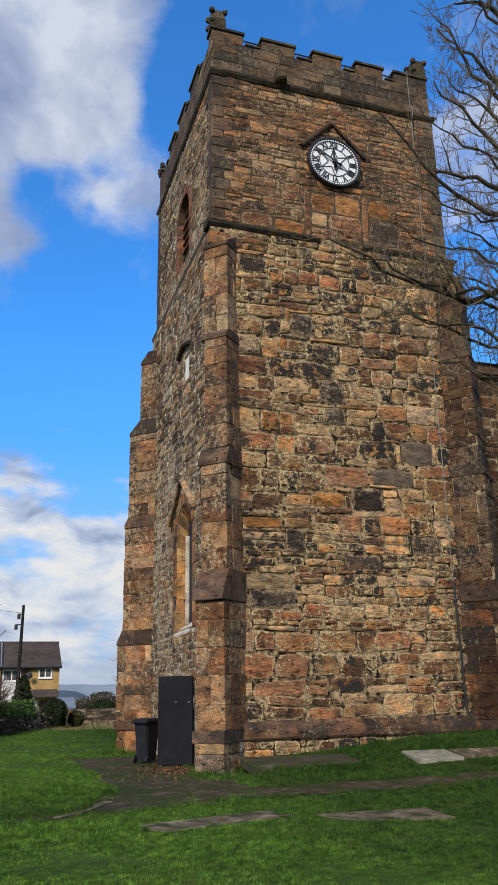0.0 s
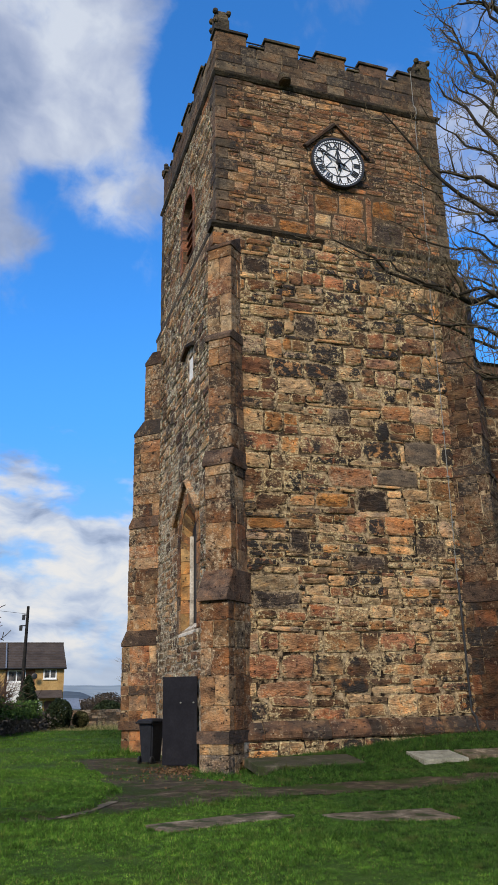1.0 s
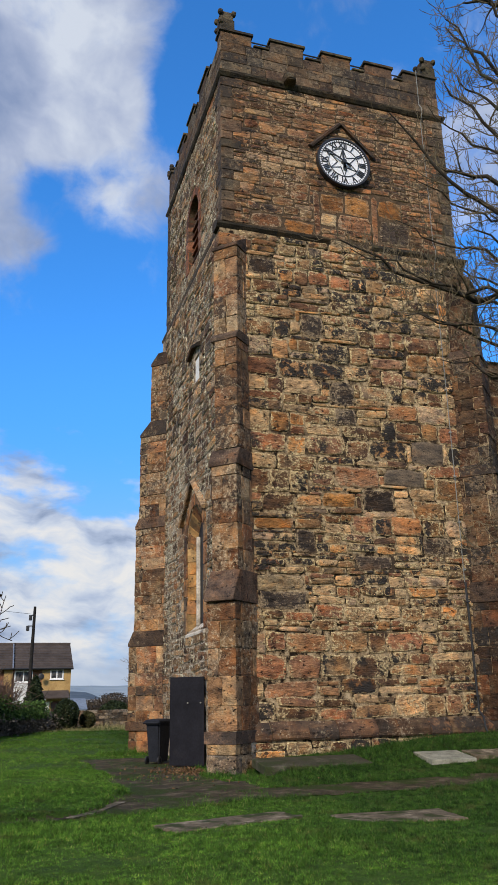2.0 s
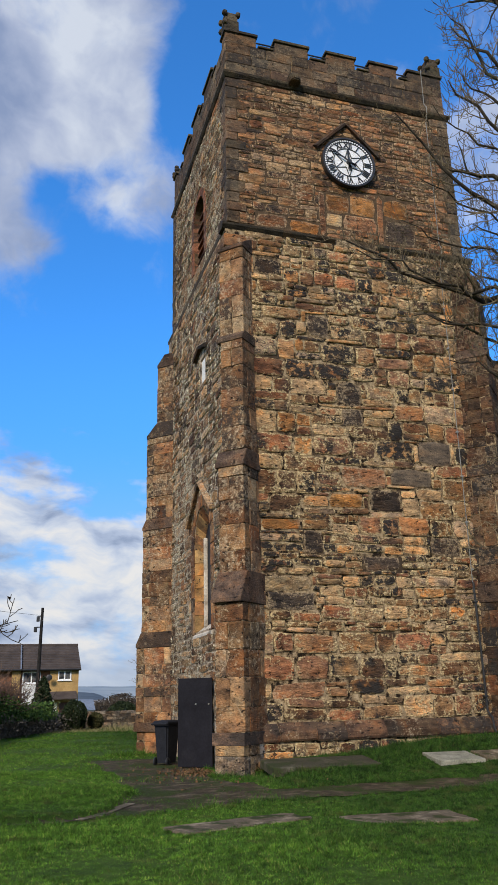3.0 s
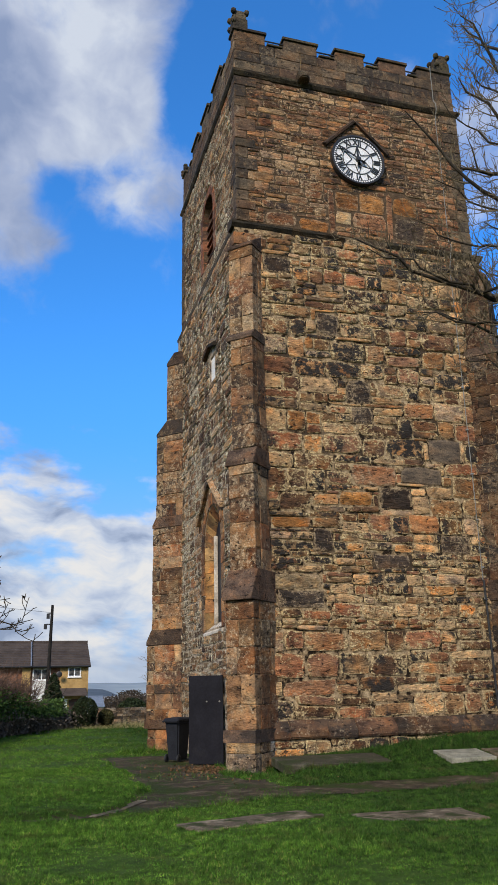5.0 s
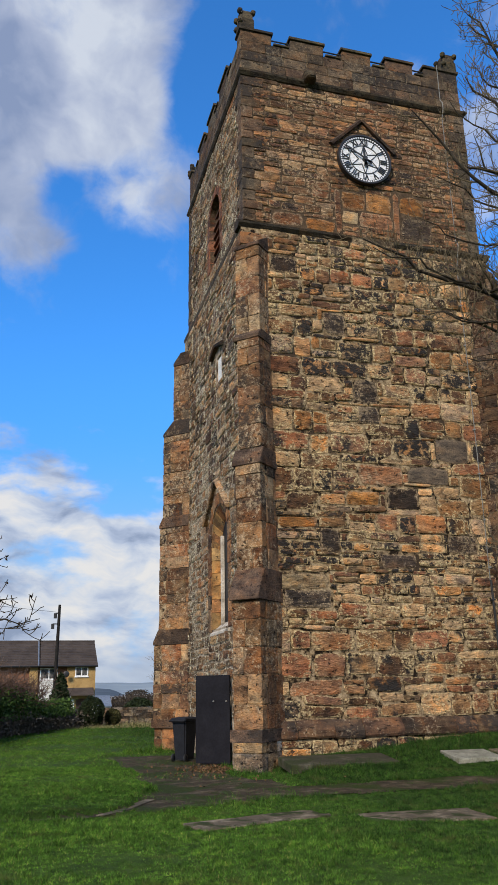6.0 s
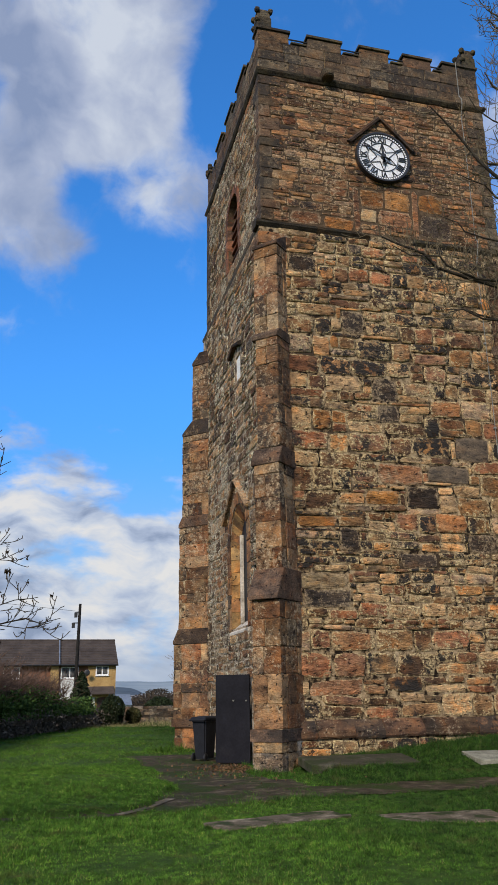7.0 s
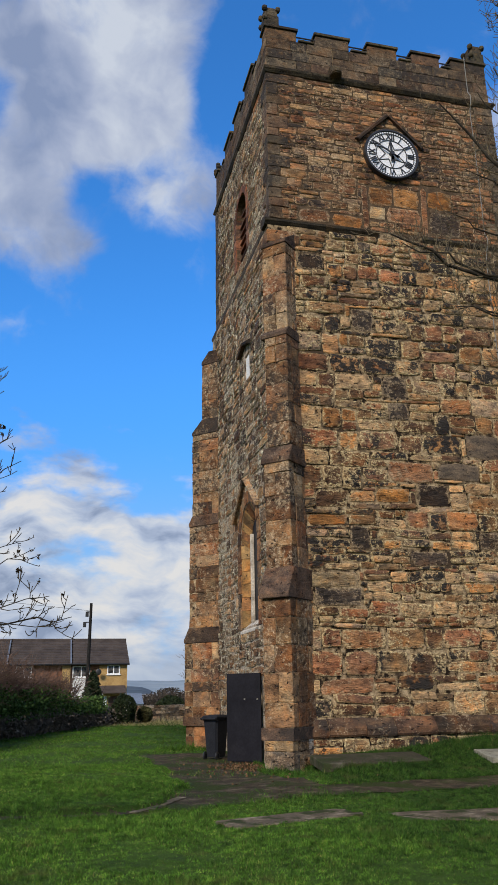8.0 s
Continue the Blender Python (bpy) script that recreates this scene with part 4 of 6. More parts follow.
def limb_through(rng, a, b, radius, steps=12, bow=0.35, tip=0.25):
    """A limb from a to b with a bow and small kinks."""
    a, b = Vector(a), Vector(b)
    side = (b - a).cross(Vector((0, 0, 1))).normalized()
    pts = []
    for k in range(steps + 1):
        t = k / steps
        kink = Vector((rng.uniform(-1, 1), rng.uniform(-1, 1), rng.uniform(-1, 1))) * 0.07 * (b - a).length / 3 * (1 if 0 < k < steps else 0)
        pts.append(a.lerp(b, t) + Vector((0, 0, bow * math.sin(math.pi * t))) + side * 0.2 * bow * math.sin(2.2 * math.pi * t) + kink)
    return pts, [radius * (tip + (1 - tip) * (1 - k / steps) ** 0.8) for k in range(steps + 1)]


def sprout(rng, twigs, pts, radii, level, spread, length, gap, up, leaves=None):
    """Side shoots along a branch, and theirs in turn."""
    run = sum((b - a).length for a, b in zip(pts, pts[1:]))
    count = max(1, int(run / gap))
    for c in range(count):
        t = (c + rng.random()) / count
        if level == 0 and t < 0.12:
            continue
        f = t * (len(pts) - 1)
        i = min(int(f), len(pts) - 2)
        p = pts[i].lerp(pts[i + 1], f - i)
        way = (pts[i + 1] - pts[i]).normalized()
        turn = way.cross(Vector((rng.uniform(-1, 1), rng.uniform(-1, 1), rng.uniform(-1, 1)))).normalized()
        w = (way * rng.uniform(0.35, 0.9) + turn * spread).normalized()
        ln = length * rng.uniform(0.45, 1.15) * (1.05 - 0.45 * t)
        r = max(0.006, min(radii[i] * 0.55, 0.009 + 0.012 * ln))
        steps = 5 if ln > 0.5 else 3
        kid, kr = grow(rng, p, w, ln, r, steps, up, 0.30)
        twigs.tube(kid, [max(x, 0.0048) for x in kr], 4 if r > 0.012 else 3)
        if level < 2:
            sprout(rng, twigs, kid, kr, level + 1, spread, length * 0.46, gap * 0.72, up * 1.1, leaves)
        if leaves is not None and level >= 1 and rng.random() < leaves[1]:
            leaves[0].append(kid[-1])


def bare_tree(name, label, base, trunk_top, trunk_radius, limbs, seed, length, gap, leaf_chance=0.0):
    rng = random.Random(seed)
    tree = thing(name, label, "tree", base)
    origin = Vector(base)
    trunk = Wood()
    top = Vector(trunk_top) - origin
    pts, radii = limb_through(rng, (0, 0, -0.3), top, trunk_radius, 16, 0.0, 0.35)
    radii[0] *= 1.5
    radii[1] *= 1.2
    trunk.tube(pts, radii, 12)
    trunk.link("trunk", BARK, tree, "dark rough trunk")
    twigs = Wood()
    leaf_spots = []
    for a, b, r, bow in limbs:
        limb = Wood()
        lp, lr = limb_through(rng, Vector(a) - origin, Vector(b) - origin, r, 14, bow, 0.16)
        limb.tube(lp, lr, 8)
        limb.link("limb", BARK, tree)
        sprout(rng, twigs, lp, lr, 0, 0.85, length, gap, 0.6, (leaf_spots, leaf_chance) if leaf_chance else None)
    twigs.link("twig_mass", (DARK_TWIG if name == "young_tree" else TWIG), tree, "tangle of bare fine twigs", "stuff")
    if leaf_spots:
        lr_ = np.random.default_rng(seed)
        spots = np.array([tuple(p) for p in leaf_spots])
        spots = np.repeat(spots, 4, axis=0) + lr_.normal(0, 0.014, (4 * len(spots), 3)) + [0, 0, -0.015]
        leaves("withered_leaves", spots, 0.026, DRY_LEAF, tree, lr_, "few withered dark leaves and seed clusters", 0.5)
    return tree


TRUNK = (4.05, -8.75)
bare_tree("bare_tree", "large bare winter tree with a tangle of dark branches", (*TRUNK, float(ground_height(*TRUNK))), (3.95, -8.35, 14.5), 0.27, [
    ((3.98, -8.63, 8.0), (-0.32, -7.5, 8.25), 0.062, -0.80),
    ((3.98, -8.6, 7.2), (-0.25, -7.8, 7.95), 0.040, -0.25),
    ((3.95, -8.5, 8.2), (1.45, -7.8, 9.8), 0.075, 0.30),
    ((3.95, -8.5, 8.6), (0.62, -7.8, 10.6), 0.060, -0.7),
    ((3.92, -8.4, 9.6), (1.95, -7.8, 13.0), 0.060, -0.2),
    ((3.92, -8.4, 9.0), (1.75, -7.8, 11.6), 0.060, -0.1),
    ((3.98, -8.6, 5.9), (0.6, -7.8, 6.95), 0.045, 0.15),
    ((3.96, -8.5, 7.6), (0.7, -7.6, 8.75), 0.036, -0.15),
    ((3.96, -8.5, 8.4), (1.1, -7.6, 9.6), 0.034, -0.25),
    ((3.94, -8.5, 9.3), (1.3, -7.9, 10.9), 0.034, -0.3),
    ((3.90, -8.4, 11.6), (2.4, -7.8, 13.6), 0.075, 0.5),
    ((3.92, -8.48, 9.65), (2.10, -7.6, 13.1), 0.060, 0.20),
    ((3.94, -8.48, 8.85), (2.00, -7.9, 11.6), 0.055, 0.20),
    ((4.01, -8.63, 5.55), (1.10, -6.9, 7.5), 0.045, 0.10),
    ((4.02, -8.68, 4.95), (1.40, -7.4, 6.5), 0.035, 0.15),
    ((4.02, -8.68, 4.25), (1.95, -7.4, 4.9), 0.024, 0.35),
    ((4.04, -8.68, 3.65), (1.65, -7.2, 3.4), 0.020, 0.45),
    ((4.04, -8.68, 3.85), (2.20, -7.1, 3.9), 0.020, 0.40),
    ((3.96, -8.48, 7.85), (2.75, -7.4, 10.9), 0.050, 0.10),
    ((3.98, -8.58, 6.65), (2.40, -7.1, 9.3), 0.050, 0.10),
    ((3.88, -8.38, 10.65), (2.55, -8.0, 13.9), 0.055, 0.15),
    ((4.00, -8.63, 5.95), (1.15, -7.6, 7.9), 0.045, 0.10),
    ((4.02, -8.68, 4.65), (2.25, -7.7, 6.2), 0.030, 0.15),
    ((3.98, -8.58, 6.55), (2.25, -6.8, 8.6), 0.045, 0.05),
    ((3.92, -8.38, 8.65), (5.6, -7.0, 12.5), 0.070, 0.2),
    ((4.00, -8.63, 6.15), (6.0, -8.8, 9.5), 0.080, 0.2),
    ((3.98, -8.58, 7.45), (4.2, -10.6, 11.0), 0.070, 0.2),
], 11, 1.0, 0.19)
LEFT = (-7.9, -8.0)
bare_tree("young_tree", "slender bare tree with a few withered leaves", (*LEFT, float(ground_height(*LEFT))), (-7.6, -8.0, 6.2), 0.09, [
    ((-7.85, -8.0, 1.8), (-4.80, -8.25, 2.40), 0.024, 0.05),
    ((-7.85, -8.0, 1.9), (-5.15, -8.5, 2.58), 0.020, 0.02),
    ((-7.83, -8.0, 2.0), (-5.05, -7.95, 2.34), 0.018, 0.10),
    ((-7.83, -8.0, 2.2), (-5.30, -8.1, 3.04), 0.020, 0.05),
    ((-7.82, -8.0, 2.3), (-5.45, -7.85, 3.28), 0.018, 0.05),
    ((-7.80, -8.0, 2.7), (-5.45, -8.25, 4.15), 0.022, 0.05),
    ((-7.79, -8.0, 2.9), (-5.55, -8.45, 4.38), 0.018, 0.05),
    ((-7.80, -8.0, 2.5), (-5.70, -8.25, 3.8), 0.018, 0.05),
    ((-7.75, -8.0, 3.4), (-5.75, -8.3, 4.95), 0.020, 0.1),
    ((-7.8, -8.0, 2.6), (-9.6, -7.4, 4.6), 0.024, 0.1),
    ((-7.75, -8.0, 3.6), (-8.3, -9.6, 5.8), 0.024, 0.1),
], 5, 0.48, 0.145, 0.16)

# ---- beyond the churchyard ----
BUFF_BRICK = ground_noise_material("buff_brick", [(0.3, (0.30, 0.19, 0.075)), (0.7, (0.46, 0.31, 0.13))], 1.5, 0.9, 0.2, 0.01)
RED_BRICK = ground_noise_material("red_brick", [(0.3, (0.16, 0.075, 0.045)), (0.7, (0.27, 0.14, 0.09))], 1.5, 0.9, 0.2, 0.01)
ROOF_TILE = ground_noise_material("brown_roof_tile", [(0.3, (0.045, 0.036, 0.032)), (0.7, (0.095, 0.076, 0.066))], 0.9, 0.9, 0.3, 0.01)
UPVC = ground_noise_material("white_upvc", [(0.3, (0.72, 0.73, 0.74)), (0.7, (0.82, 0.82, 0.82))], 1.0, 0.4, 0.05, 0.002)
WINDOW_GLASS, gn, gs = material("house_window_glass")
finish(gn, gs, gn.ramp(gn.noise(place_of(gn), 2.0), [(0.4, (0.02, 0.022, 0.025)), (0.65, (0.14, 0.14, 0.14))]), 0.08)
BROWN_DOOR = ground_noise_material("brown_door", [(0.3, (0.07, 0.03, 0.02)), (0.7, (0.11, 0.05, 0.03))], 3.0, 0.6, 0.1, 0.004)
CREAM = ground_noise_material("pale_cladding", [(0.3, (0.5, 0.5, 0.48)), (0.7, (0.62, 0.62, 0.6))], 1.0, 0.7, 0.1, 0.004)
HOUSE_Y, EAVES, RIDGE = 57.5, 4.18, 6.45


def house_window(house, x0, x1, z0, z1, y):
    bm = bmesh.new()
    for a, b, c, d in ((x0, x1, z0, z0 + 0.10), (x0, x1, z1 - 0.10, z1), (x0, x0 + 0.10, z0 + 0.1, z1 - 0.1), (x1 - 0.10, x1, z0 + 0.1, z1 - 0.1), ((x0 + x1) / 2 - 0.05, (x0 + x1) / 2 + 0.05, z0 + 0.1, z1 - 0.1)):
        box(bm, a, b, y - 0.06, y + 0.03, c, d)
    w = part("window", bm, UPVC, house, "white framed window")
    mid = (x0 + x1) / 2
    for a, b in ((x0 + 0.08, mid - 0.03), (mid + 0.03, x1 - 0.08)):
        bm = bmesh.new()
        box(bm, a, b, y - 0.02, y - 0.005, z0 + 0.08, z1 - 0.08)
        part("pane", bm, WINDOW_GLASS, w)
    bm = bmesh.new()
    box(bm, x0 - 0.05, x1 + 0.05, y - 0.12, y + 0.0, z0 - 0.07, z0 - 0.003)
    part("sill", bm, UPVC, w)


def terrace_house(x0, x1, label, buff_from):
    house = thing("terraced_house", label, "house", ((x0 + x1) / 2, HOUSE_Y, -1.2), group="terrace of houses")
    house_at = Vector(house.location)
    y = HOUSE_Y

    def p(name, bm, mat, parent=house, lab=""):
        bmesh.ops.translate(bm, verts=bm.verts, vec=-house_at)
        ob = part(name, bm, mat, parent, lab)
        return ob

    bm = bmesh.new()
    if buff_from > x0:
        box(bm, x0, buff_from, y, y + 8, -1.2, EAVES)
        p("wall", bm, RED_BRICK)
        bm = bmesh.new()
    box(bm, buff_from + 0.004, x1, y - 0.25, y + 7.9, -1.2, EAVES)
    p("wall", bm, BUFF_BRICK, lab="buff brick front wall")
    # roof in tile courses
    bm = bmesh.new()
    n, profile = 15, []
    for side in (0, 1):
        run_ = []
        for k in range(n):
            for t, lift in ((k / n, 0.06), ((k + 1) / n, 0.0)):
                yy = (y - 0.6) + 4.6 * t
                run_.append((yy if not side else 2 * (y + 4.0) - yy, EAVES - 0.12 + (RIDGE - EAVES + 0.12) * t + lift))
        profile += run_ if not side else run_[::-1]
    profile += [(2 * (y + 4.0) - (y - 0.6), EAVES - 0.2), (y + 4.0, RIDGE - 0.2), (y - 0.6, EAVES - 0.2)]
    solid(bm, [[(x, yy, zz) for yy, zz in profile] for x in (x0, x1 + 0.18)])
    p("roof", bm, ROOF_TILE, lab="brown tiled pitched roof")
    bm = bmesh.new()
    tube(bm, [(x0, y + 4, RIDGE + 0.03), (x1 + 0.2, y + 4, RIDGE + 0.03)], [0.12, 0.12], 8)
    p("ridge_tiles", bm, ROOF_TILE)
    bm = bmesh.new()
    tube(bm, [(x0, y - 0.66, EAVES - 0.1), (x1 + 0.15, y - 0.66, EAVES - 0.1)], [0.07, 0.07], 6)
    p("gutter", bm, BLACK_PAINT)
    return house, house_at


def local_windows(house, at, spots):
    for x0, x1, z0, z1, y in spots:
        house_window(house, x0 - at.x, x1 - at.x, z0 - at.z, z1 - at.z, y - at.y)


ha, pa = terrace_house(-3.25, 1.75, "end of terrace house with buff brick front and brown tiled roof", -0.75)
local_windows(ha, pa, [(-0.05, 1.10, 3.18, 4.02, HOUSE_Y - 0.25), (-3.1, -1.55, 2.95, 3.95, HOUSE_Y)])
bm = bmesh.new()
solid(bm, [[(x, HOUSE_Y - 1.5, 1.55), (x, HOUSE_Y - 1.5, 1.65), (x, HOUSE_Y - 0.2, 2.25), (x, HOUSE_Y - 0.2, 1.55)] for x in (-0.7, 1.6)])
bmesh.ops.translate(bm, verts=bm.verts, vec=-pa)
part("porch_roof", bm, ROOF_TILE, ha, "lean-to tiled porch roof")
for x in (-0.55, 1.45):
    bm = bmesh.new()
    box(bm, x, x + 0.14, HOUSE_Y - 1.4, HOUSE_Y - 1.26, -1.2, 1.55)
    bmesh.ops.translate(bm, verts=bm.verts, vec=-pa)
    part("porch_post", bm, UPVC, ha)
bm = bmesh.new()
box(bm, 0.15, 1.05, HOUSE_Y - 0.31, HOUSE_Y - 0.256, -1.1, 1.3)
bmesh.ops.translate(bm, verts=bm.verts, vec=-pa)
part("front_door", bm, BROWN_DOOR, ha, "dark brown front door")
bm = bmesh.new()
box(bm, -0.35, 0.0, HOUSE_Y - 0.31, HOUSE_Y - 0.256, -0.2, 1.3)
bmesh.ops.translate(bm, verts=bm.verts, vec=-pa)
part("side_light", bm, UPVC, ha)
bm = bmesh.new()
box(bm, -3.1, -1.55, HOUSE_Y - 0.1, HOUSE_Y - 0.02, -0.6, 2.85)
bmesh.ops.translate(bm, verts=bm.verts, vec=-pa)
part("cladding", bm, CREAM, ha, "pale cladding panel")
bm = bmesh.new()
bmesh.ops.create_uvsphere(bm, u_segments=14, v_segments=8, radius=0.27)
for v in bm.verts:
    v.co = Vector((v.co.x - 0.85, v.co.y * 0.18 - 0.9, v.co.z + 3.4)) + Vector((0, HOUSE_Y, 0)) - pa
part("satellite_dish", bm, BLACK_PAINT, ha, "dark satellite dish", True)
hb, pb = terrace_house(-8.75, -3.27, "terraced house with red brick front and brown tiled roof", -4.0)
local_windows(hb, pb, [(-8.0, -6.6, 2.95, 3.95, HOUSE_Y)])
hc, pc = terrace_house(-15.2, -8.77, "terraced house with red brick front and brown tiled roof", -9.6)
local_windows(hc, pc, [(-13.5, -12.0, 2.95, 3.95, HOUSE_Y)])

# party-wall flashing strips on the roof
SLATE_GREY = ground_noise_material("lead_flashing", [(0.3, (0.10, 0.12, 0.15)), (0.7, (0.17, 0.19, 0.23))], 1.0, 0.6, 0.1, 0.01)
for x in (-3.26, -8.76):
    bm = bmesh.new()
    box(bm, -0.06, 0.06, HOUSE_Y - 0.62, HOUSE_Y + 3.98, 0, 0.03)
    for v in bm.verts:
        t = (v.co.y - HOUSE_Y + 0.6) / 4.6
        v.co = Vector((v.co.x + x, v.co.y, EAVES - 0.05 + (RIDGE - EAVES + 0.12) * t + v.co.z + 0.02)) - pa
    part("flashing", bm, SLATE_GREY, ha, "grey lead roof flashing")

# telegraph pole
POLE_WOOD = ground_noise_material("tarred_wood", [(0.3, (0.008, 0.008, 0.008)), (0.7, (0.025, 0.022, 0.020))], 4.0, 0.8, 0.3, 0.006)
POLE = (-2.4, 42.7)
pole = thing("telegraph_pole", "dark wooden telegraph pole with small fittings", "pole", (*POLE, float(ground_height(*POLE))))
bm = bmesh.new()
tube(bm, [(0, 0, -0.3), (0.02, 0, 4.0), (0.06, 0, 7.95 - ground_height(*POLE))], [0.16, 0.13, 0.10], 10)
part("post", bm, POLE_WOOD, pole)
for z, dx in ((7.3, -0.2), (6.55, -0.35)):
    bm = bmesh.new()
    box(bm, dx - 0.02, 0.05, -0.05, 0.05, z, z + 0.07)
    box(bm, dx - 0.13, dx + 0.10, -0.13, 0.10, z - 0.32, z + 0.05, 0.03)
    part("fitting", bm, BLACK_PAINT, pole)
wire = thing("overhead_wire", "thin overhead telephone wire", "wire", (POLE[0], POLE[1], 7.4))
bm = bmesh.new()
tube(bm, [(0, 0, 0.0), (-6, -4, 0.2), (-14, -9, 1.6), (-24, -14, 4.2)], [0.012] * 4, 4)
part("wire", bm, BLACK_PAINT, wire)


# leafy clumps: many small leaf blades on a lumpy form
def leaf_material(name, dark, light):
    m, n, shader = material(name)
    geo = n.add("ShaderNodeNewGeometry")
    c = n.ramp(geo.outputs["Random Per Island"], [(0.0, dark), (1.0, light)])
    c = n.mix(0.6, c, n.ramp(n.noise(geo.outputs["Position"], 2.2, 4.0), [(0.3, (0.45, 0.45, 0.45)), (0.7, (1.4, 1.4, 1.4))]), "MULTIPLY")
    finish(n, shader, c, 0.75)
    return m


IVY = leaf_material("ivy_leaf", (0.022, 0.048, 0.010), (0.11, 0.19, 0.045))
BRAMBLE = ground_noise_material("bramble_stem", [(0.3, (0.075, 0.045, 0.035)), (0.7, (0.20, 0.135, 0.10))], 3.0, 0.9, 0.2, 0.004)
CONIFER = leaf_material("conifer_leaf", (0.012, 0.020, 0.009), (0.032, 0.046, 0.018))
SHRUB = leaf_material("shrub_leaf", (0.030, 0.034, 0.012), (0.080, 0.075, 0.030))


DEAD_STEMS = leaf_material("dry_undergrowth", (0.09, 0.074, 0.058), (0.17, 0.145, 0.115))
RNG = np.random.default_rng(4)


def shrub(name, label, at, rx, ry, h, mat, count, size, shape="round", tag="bush"):
    ob = thing(name, label, tag, (*at, float(ground_height(*at))))
    rng = random.Random(name + str(at))
    stems = Wood()
    for k in range(7):
        a = rng.uniform(0, math.tau)
        pts, rad = grow(rng, Vector((0.1 * rx * math.cos(a), 0.1 * ry * math.sin(a), -0.1)), Vector((0.5 * rx * math.cos(a), 0.5 * ry * math.sin(a), h)), h * 0.8, 0.05, 5, 0.3, 0.12)
        stems.tube(pts, rad, 5)
    stems.link("stems", BARK, ob)
    d = RNG.normal(size=(count, 3))
    d /= np.linalg.norm(d, axis=1)[:, None]
    r = RNG.uniform(0.55, 1.0, size=count) ** 0.5
    lump = 1 + 0.12 * np.sin(5 * d[:, 0] + 3 * d[:, 2]) * np.sin(6 * d[:, 1] + 2)
    if shape == "cone":
        t = RNG.uniform(0, 1, size=count) ** 1.3
        ang = RNG.uniform(0, math.tau, size=count)
        rad = (1 - t) ** 0.6 * (0.8 + 0.2 * np.sin(5 * ang + 9 * t)) * RNG.uniform(0.6, 1.05, size=count)
        spots = np.stack([rx * rad * np.cos(ang), ry * rad * np.sin(ang), h * t + 0.05], -1)
    else:
        spots = np.stack([rx * d[:, 0] * r * lump, ry * d[:, 1] * r * lump, h * (0.52 + 0.5 * d[:, 2] * r * lump)], -1)
    leaves("foliage", spots, size, mat, ob, RNG)
    return ob


shrub("cypress_bush", "dark evergreen cypress bush before the houses", (-2.0, 42.6), 1.1, 1.0, 3.1, CONIFER, 5000, 0.09, "cone", "bush")
shrub("clipped_bush", "rounded clipped evergreen bush by the fence", (-1.15, 26.3), 0.66, 0.6, 1.5, CONIFER, 6000, 0.045)
shrub("garden_bush", "low round olive green bush by the wall", (0.0, 26.9), 0.42, 0.4, 0.85, SHRUB, 2500, 0.045)
shrub("evergreen_bush", "dark evergreen bush beyond the wall", (3.3, 40.0), 1.0, 1.0, 1.32, CONIFER, 5000, 0.08)

YARD_STONE = stone_material("yard_wall_stone", [(0.0, (0.17, 0.145, 0.115)), (0.4, (0.20, 0.15, 0.11)), (0.7, (0.10, 0.08, 0.06))], 0.6, 0.4)
# ivy-grown wall with brambles along the churchyard
hedge = thing("ivy_hedge", "old stone wall overgrown with ivy and bare brambles", "hedge", (-4.5, 17.0, 0.0), kind="stuff")
HEDGE_A, HEDGE_B = np.array([-9.5, 6.0]), np.array([-1.9, 27.5])


def hedge_line(t):
    p = HEDGE_A + (HEDGE_B - HEDGE_A) * t
    return p + np.array([-0.9, 0.35]) * math.sin(math.pi * t)


hedge_origin = Vector((-4.5, 17.0, 0.0))
bm = bmesh.new()
rows_ = []
for k in range(25):
    p = hedge_line(k / 24)
    top = 1.15 - 0.25 * k / 24
    rows_.append([Vector((p[0] - 0.28, p[1], -0.3)) - hedge_origin, Vector((p[0] + 0.22, p[1], -0.3)) - hedge_origin, Vector((p[0] + 0.2, p[1], top)) - hedge_origin, Vector((p[0] - 0.2, p[1], top)) - hedge_origin])
solid(bm, rows_)
part("wall_core", bm, YARD_STONE, hedge, "dark old rubble wall")


def hedge_spots(count, low, high, fall, thick, t0=0.0, t1=1.0):
    t = RNG.uniform(t0, t1, size=count)
    line = np.array([hedge_line(q) for q in t])
    top = high * (1 - fall * t) * (0.82 + 0.25 * np.sin(23 * t) * np.sin(41 * t + 1))
    z = low + (top - low) * RNG.uniform(0, 1, size=count) ** 0.8
    off = RNG.normal(0, thick, size=(count, 2)) * (0.6 + 0.5 * np.sin(31 * t) ** 2)[:, None]
    return np.stack([line[:, 0] + off[:, 0], line[:, 1] + off[:, 1], z], -1) - np.array(hedge_origin)


leaves("ivy", hedge_spots(60000, 0.62, 2.8, 0.5, 0.44, 0.0, 0.92), 0.055, IVY, hedge, RNG, "glossy dark green ivy leaves")
leaves("undergrowth", hedge_spots(34000, 0.0, 1.15, 0.2, 0.55), 0.05, DEAD_STEMS, hedge, RNG, "dead brown stems and leaves")
bramble = Wood()
brng = random.Random(9)
for k in range(2400):
    t = brng.uniform(0.0, 0.8)
    p = hedge_line(t)
    pts, rad = grow(brng, Vector((p[0] + brng.uniform(-0.5, 0.4), p[1] + brng.uniform(-0.4, 0.4), brng.uniform(1.3, 3.0) * (1 - 0.5 * t))) - hedge_origin, Vector((brng.uniform(-1, 1), brng.uniform(-1, 1), brng.uniform(0.3, 1.6))), brng.uniform(0.9, 2.1) * (1 - 0.35 * t), 0.018, 7, -0.5, 0.3)
    bramble.tube(pts, [max(r, 0.008) for r in rad], 3)
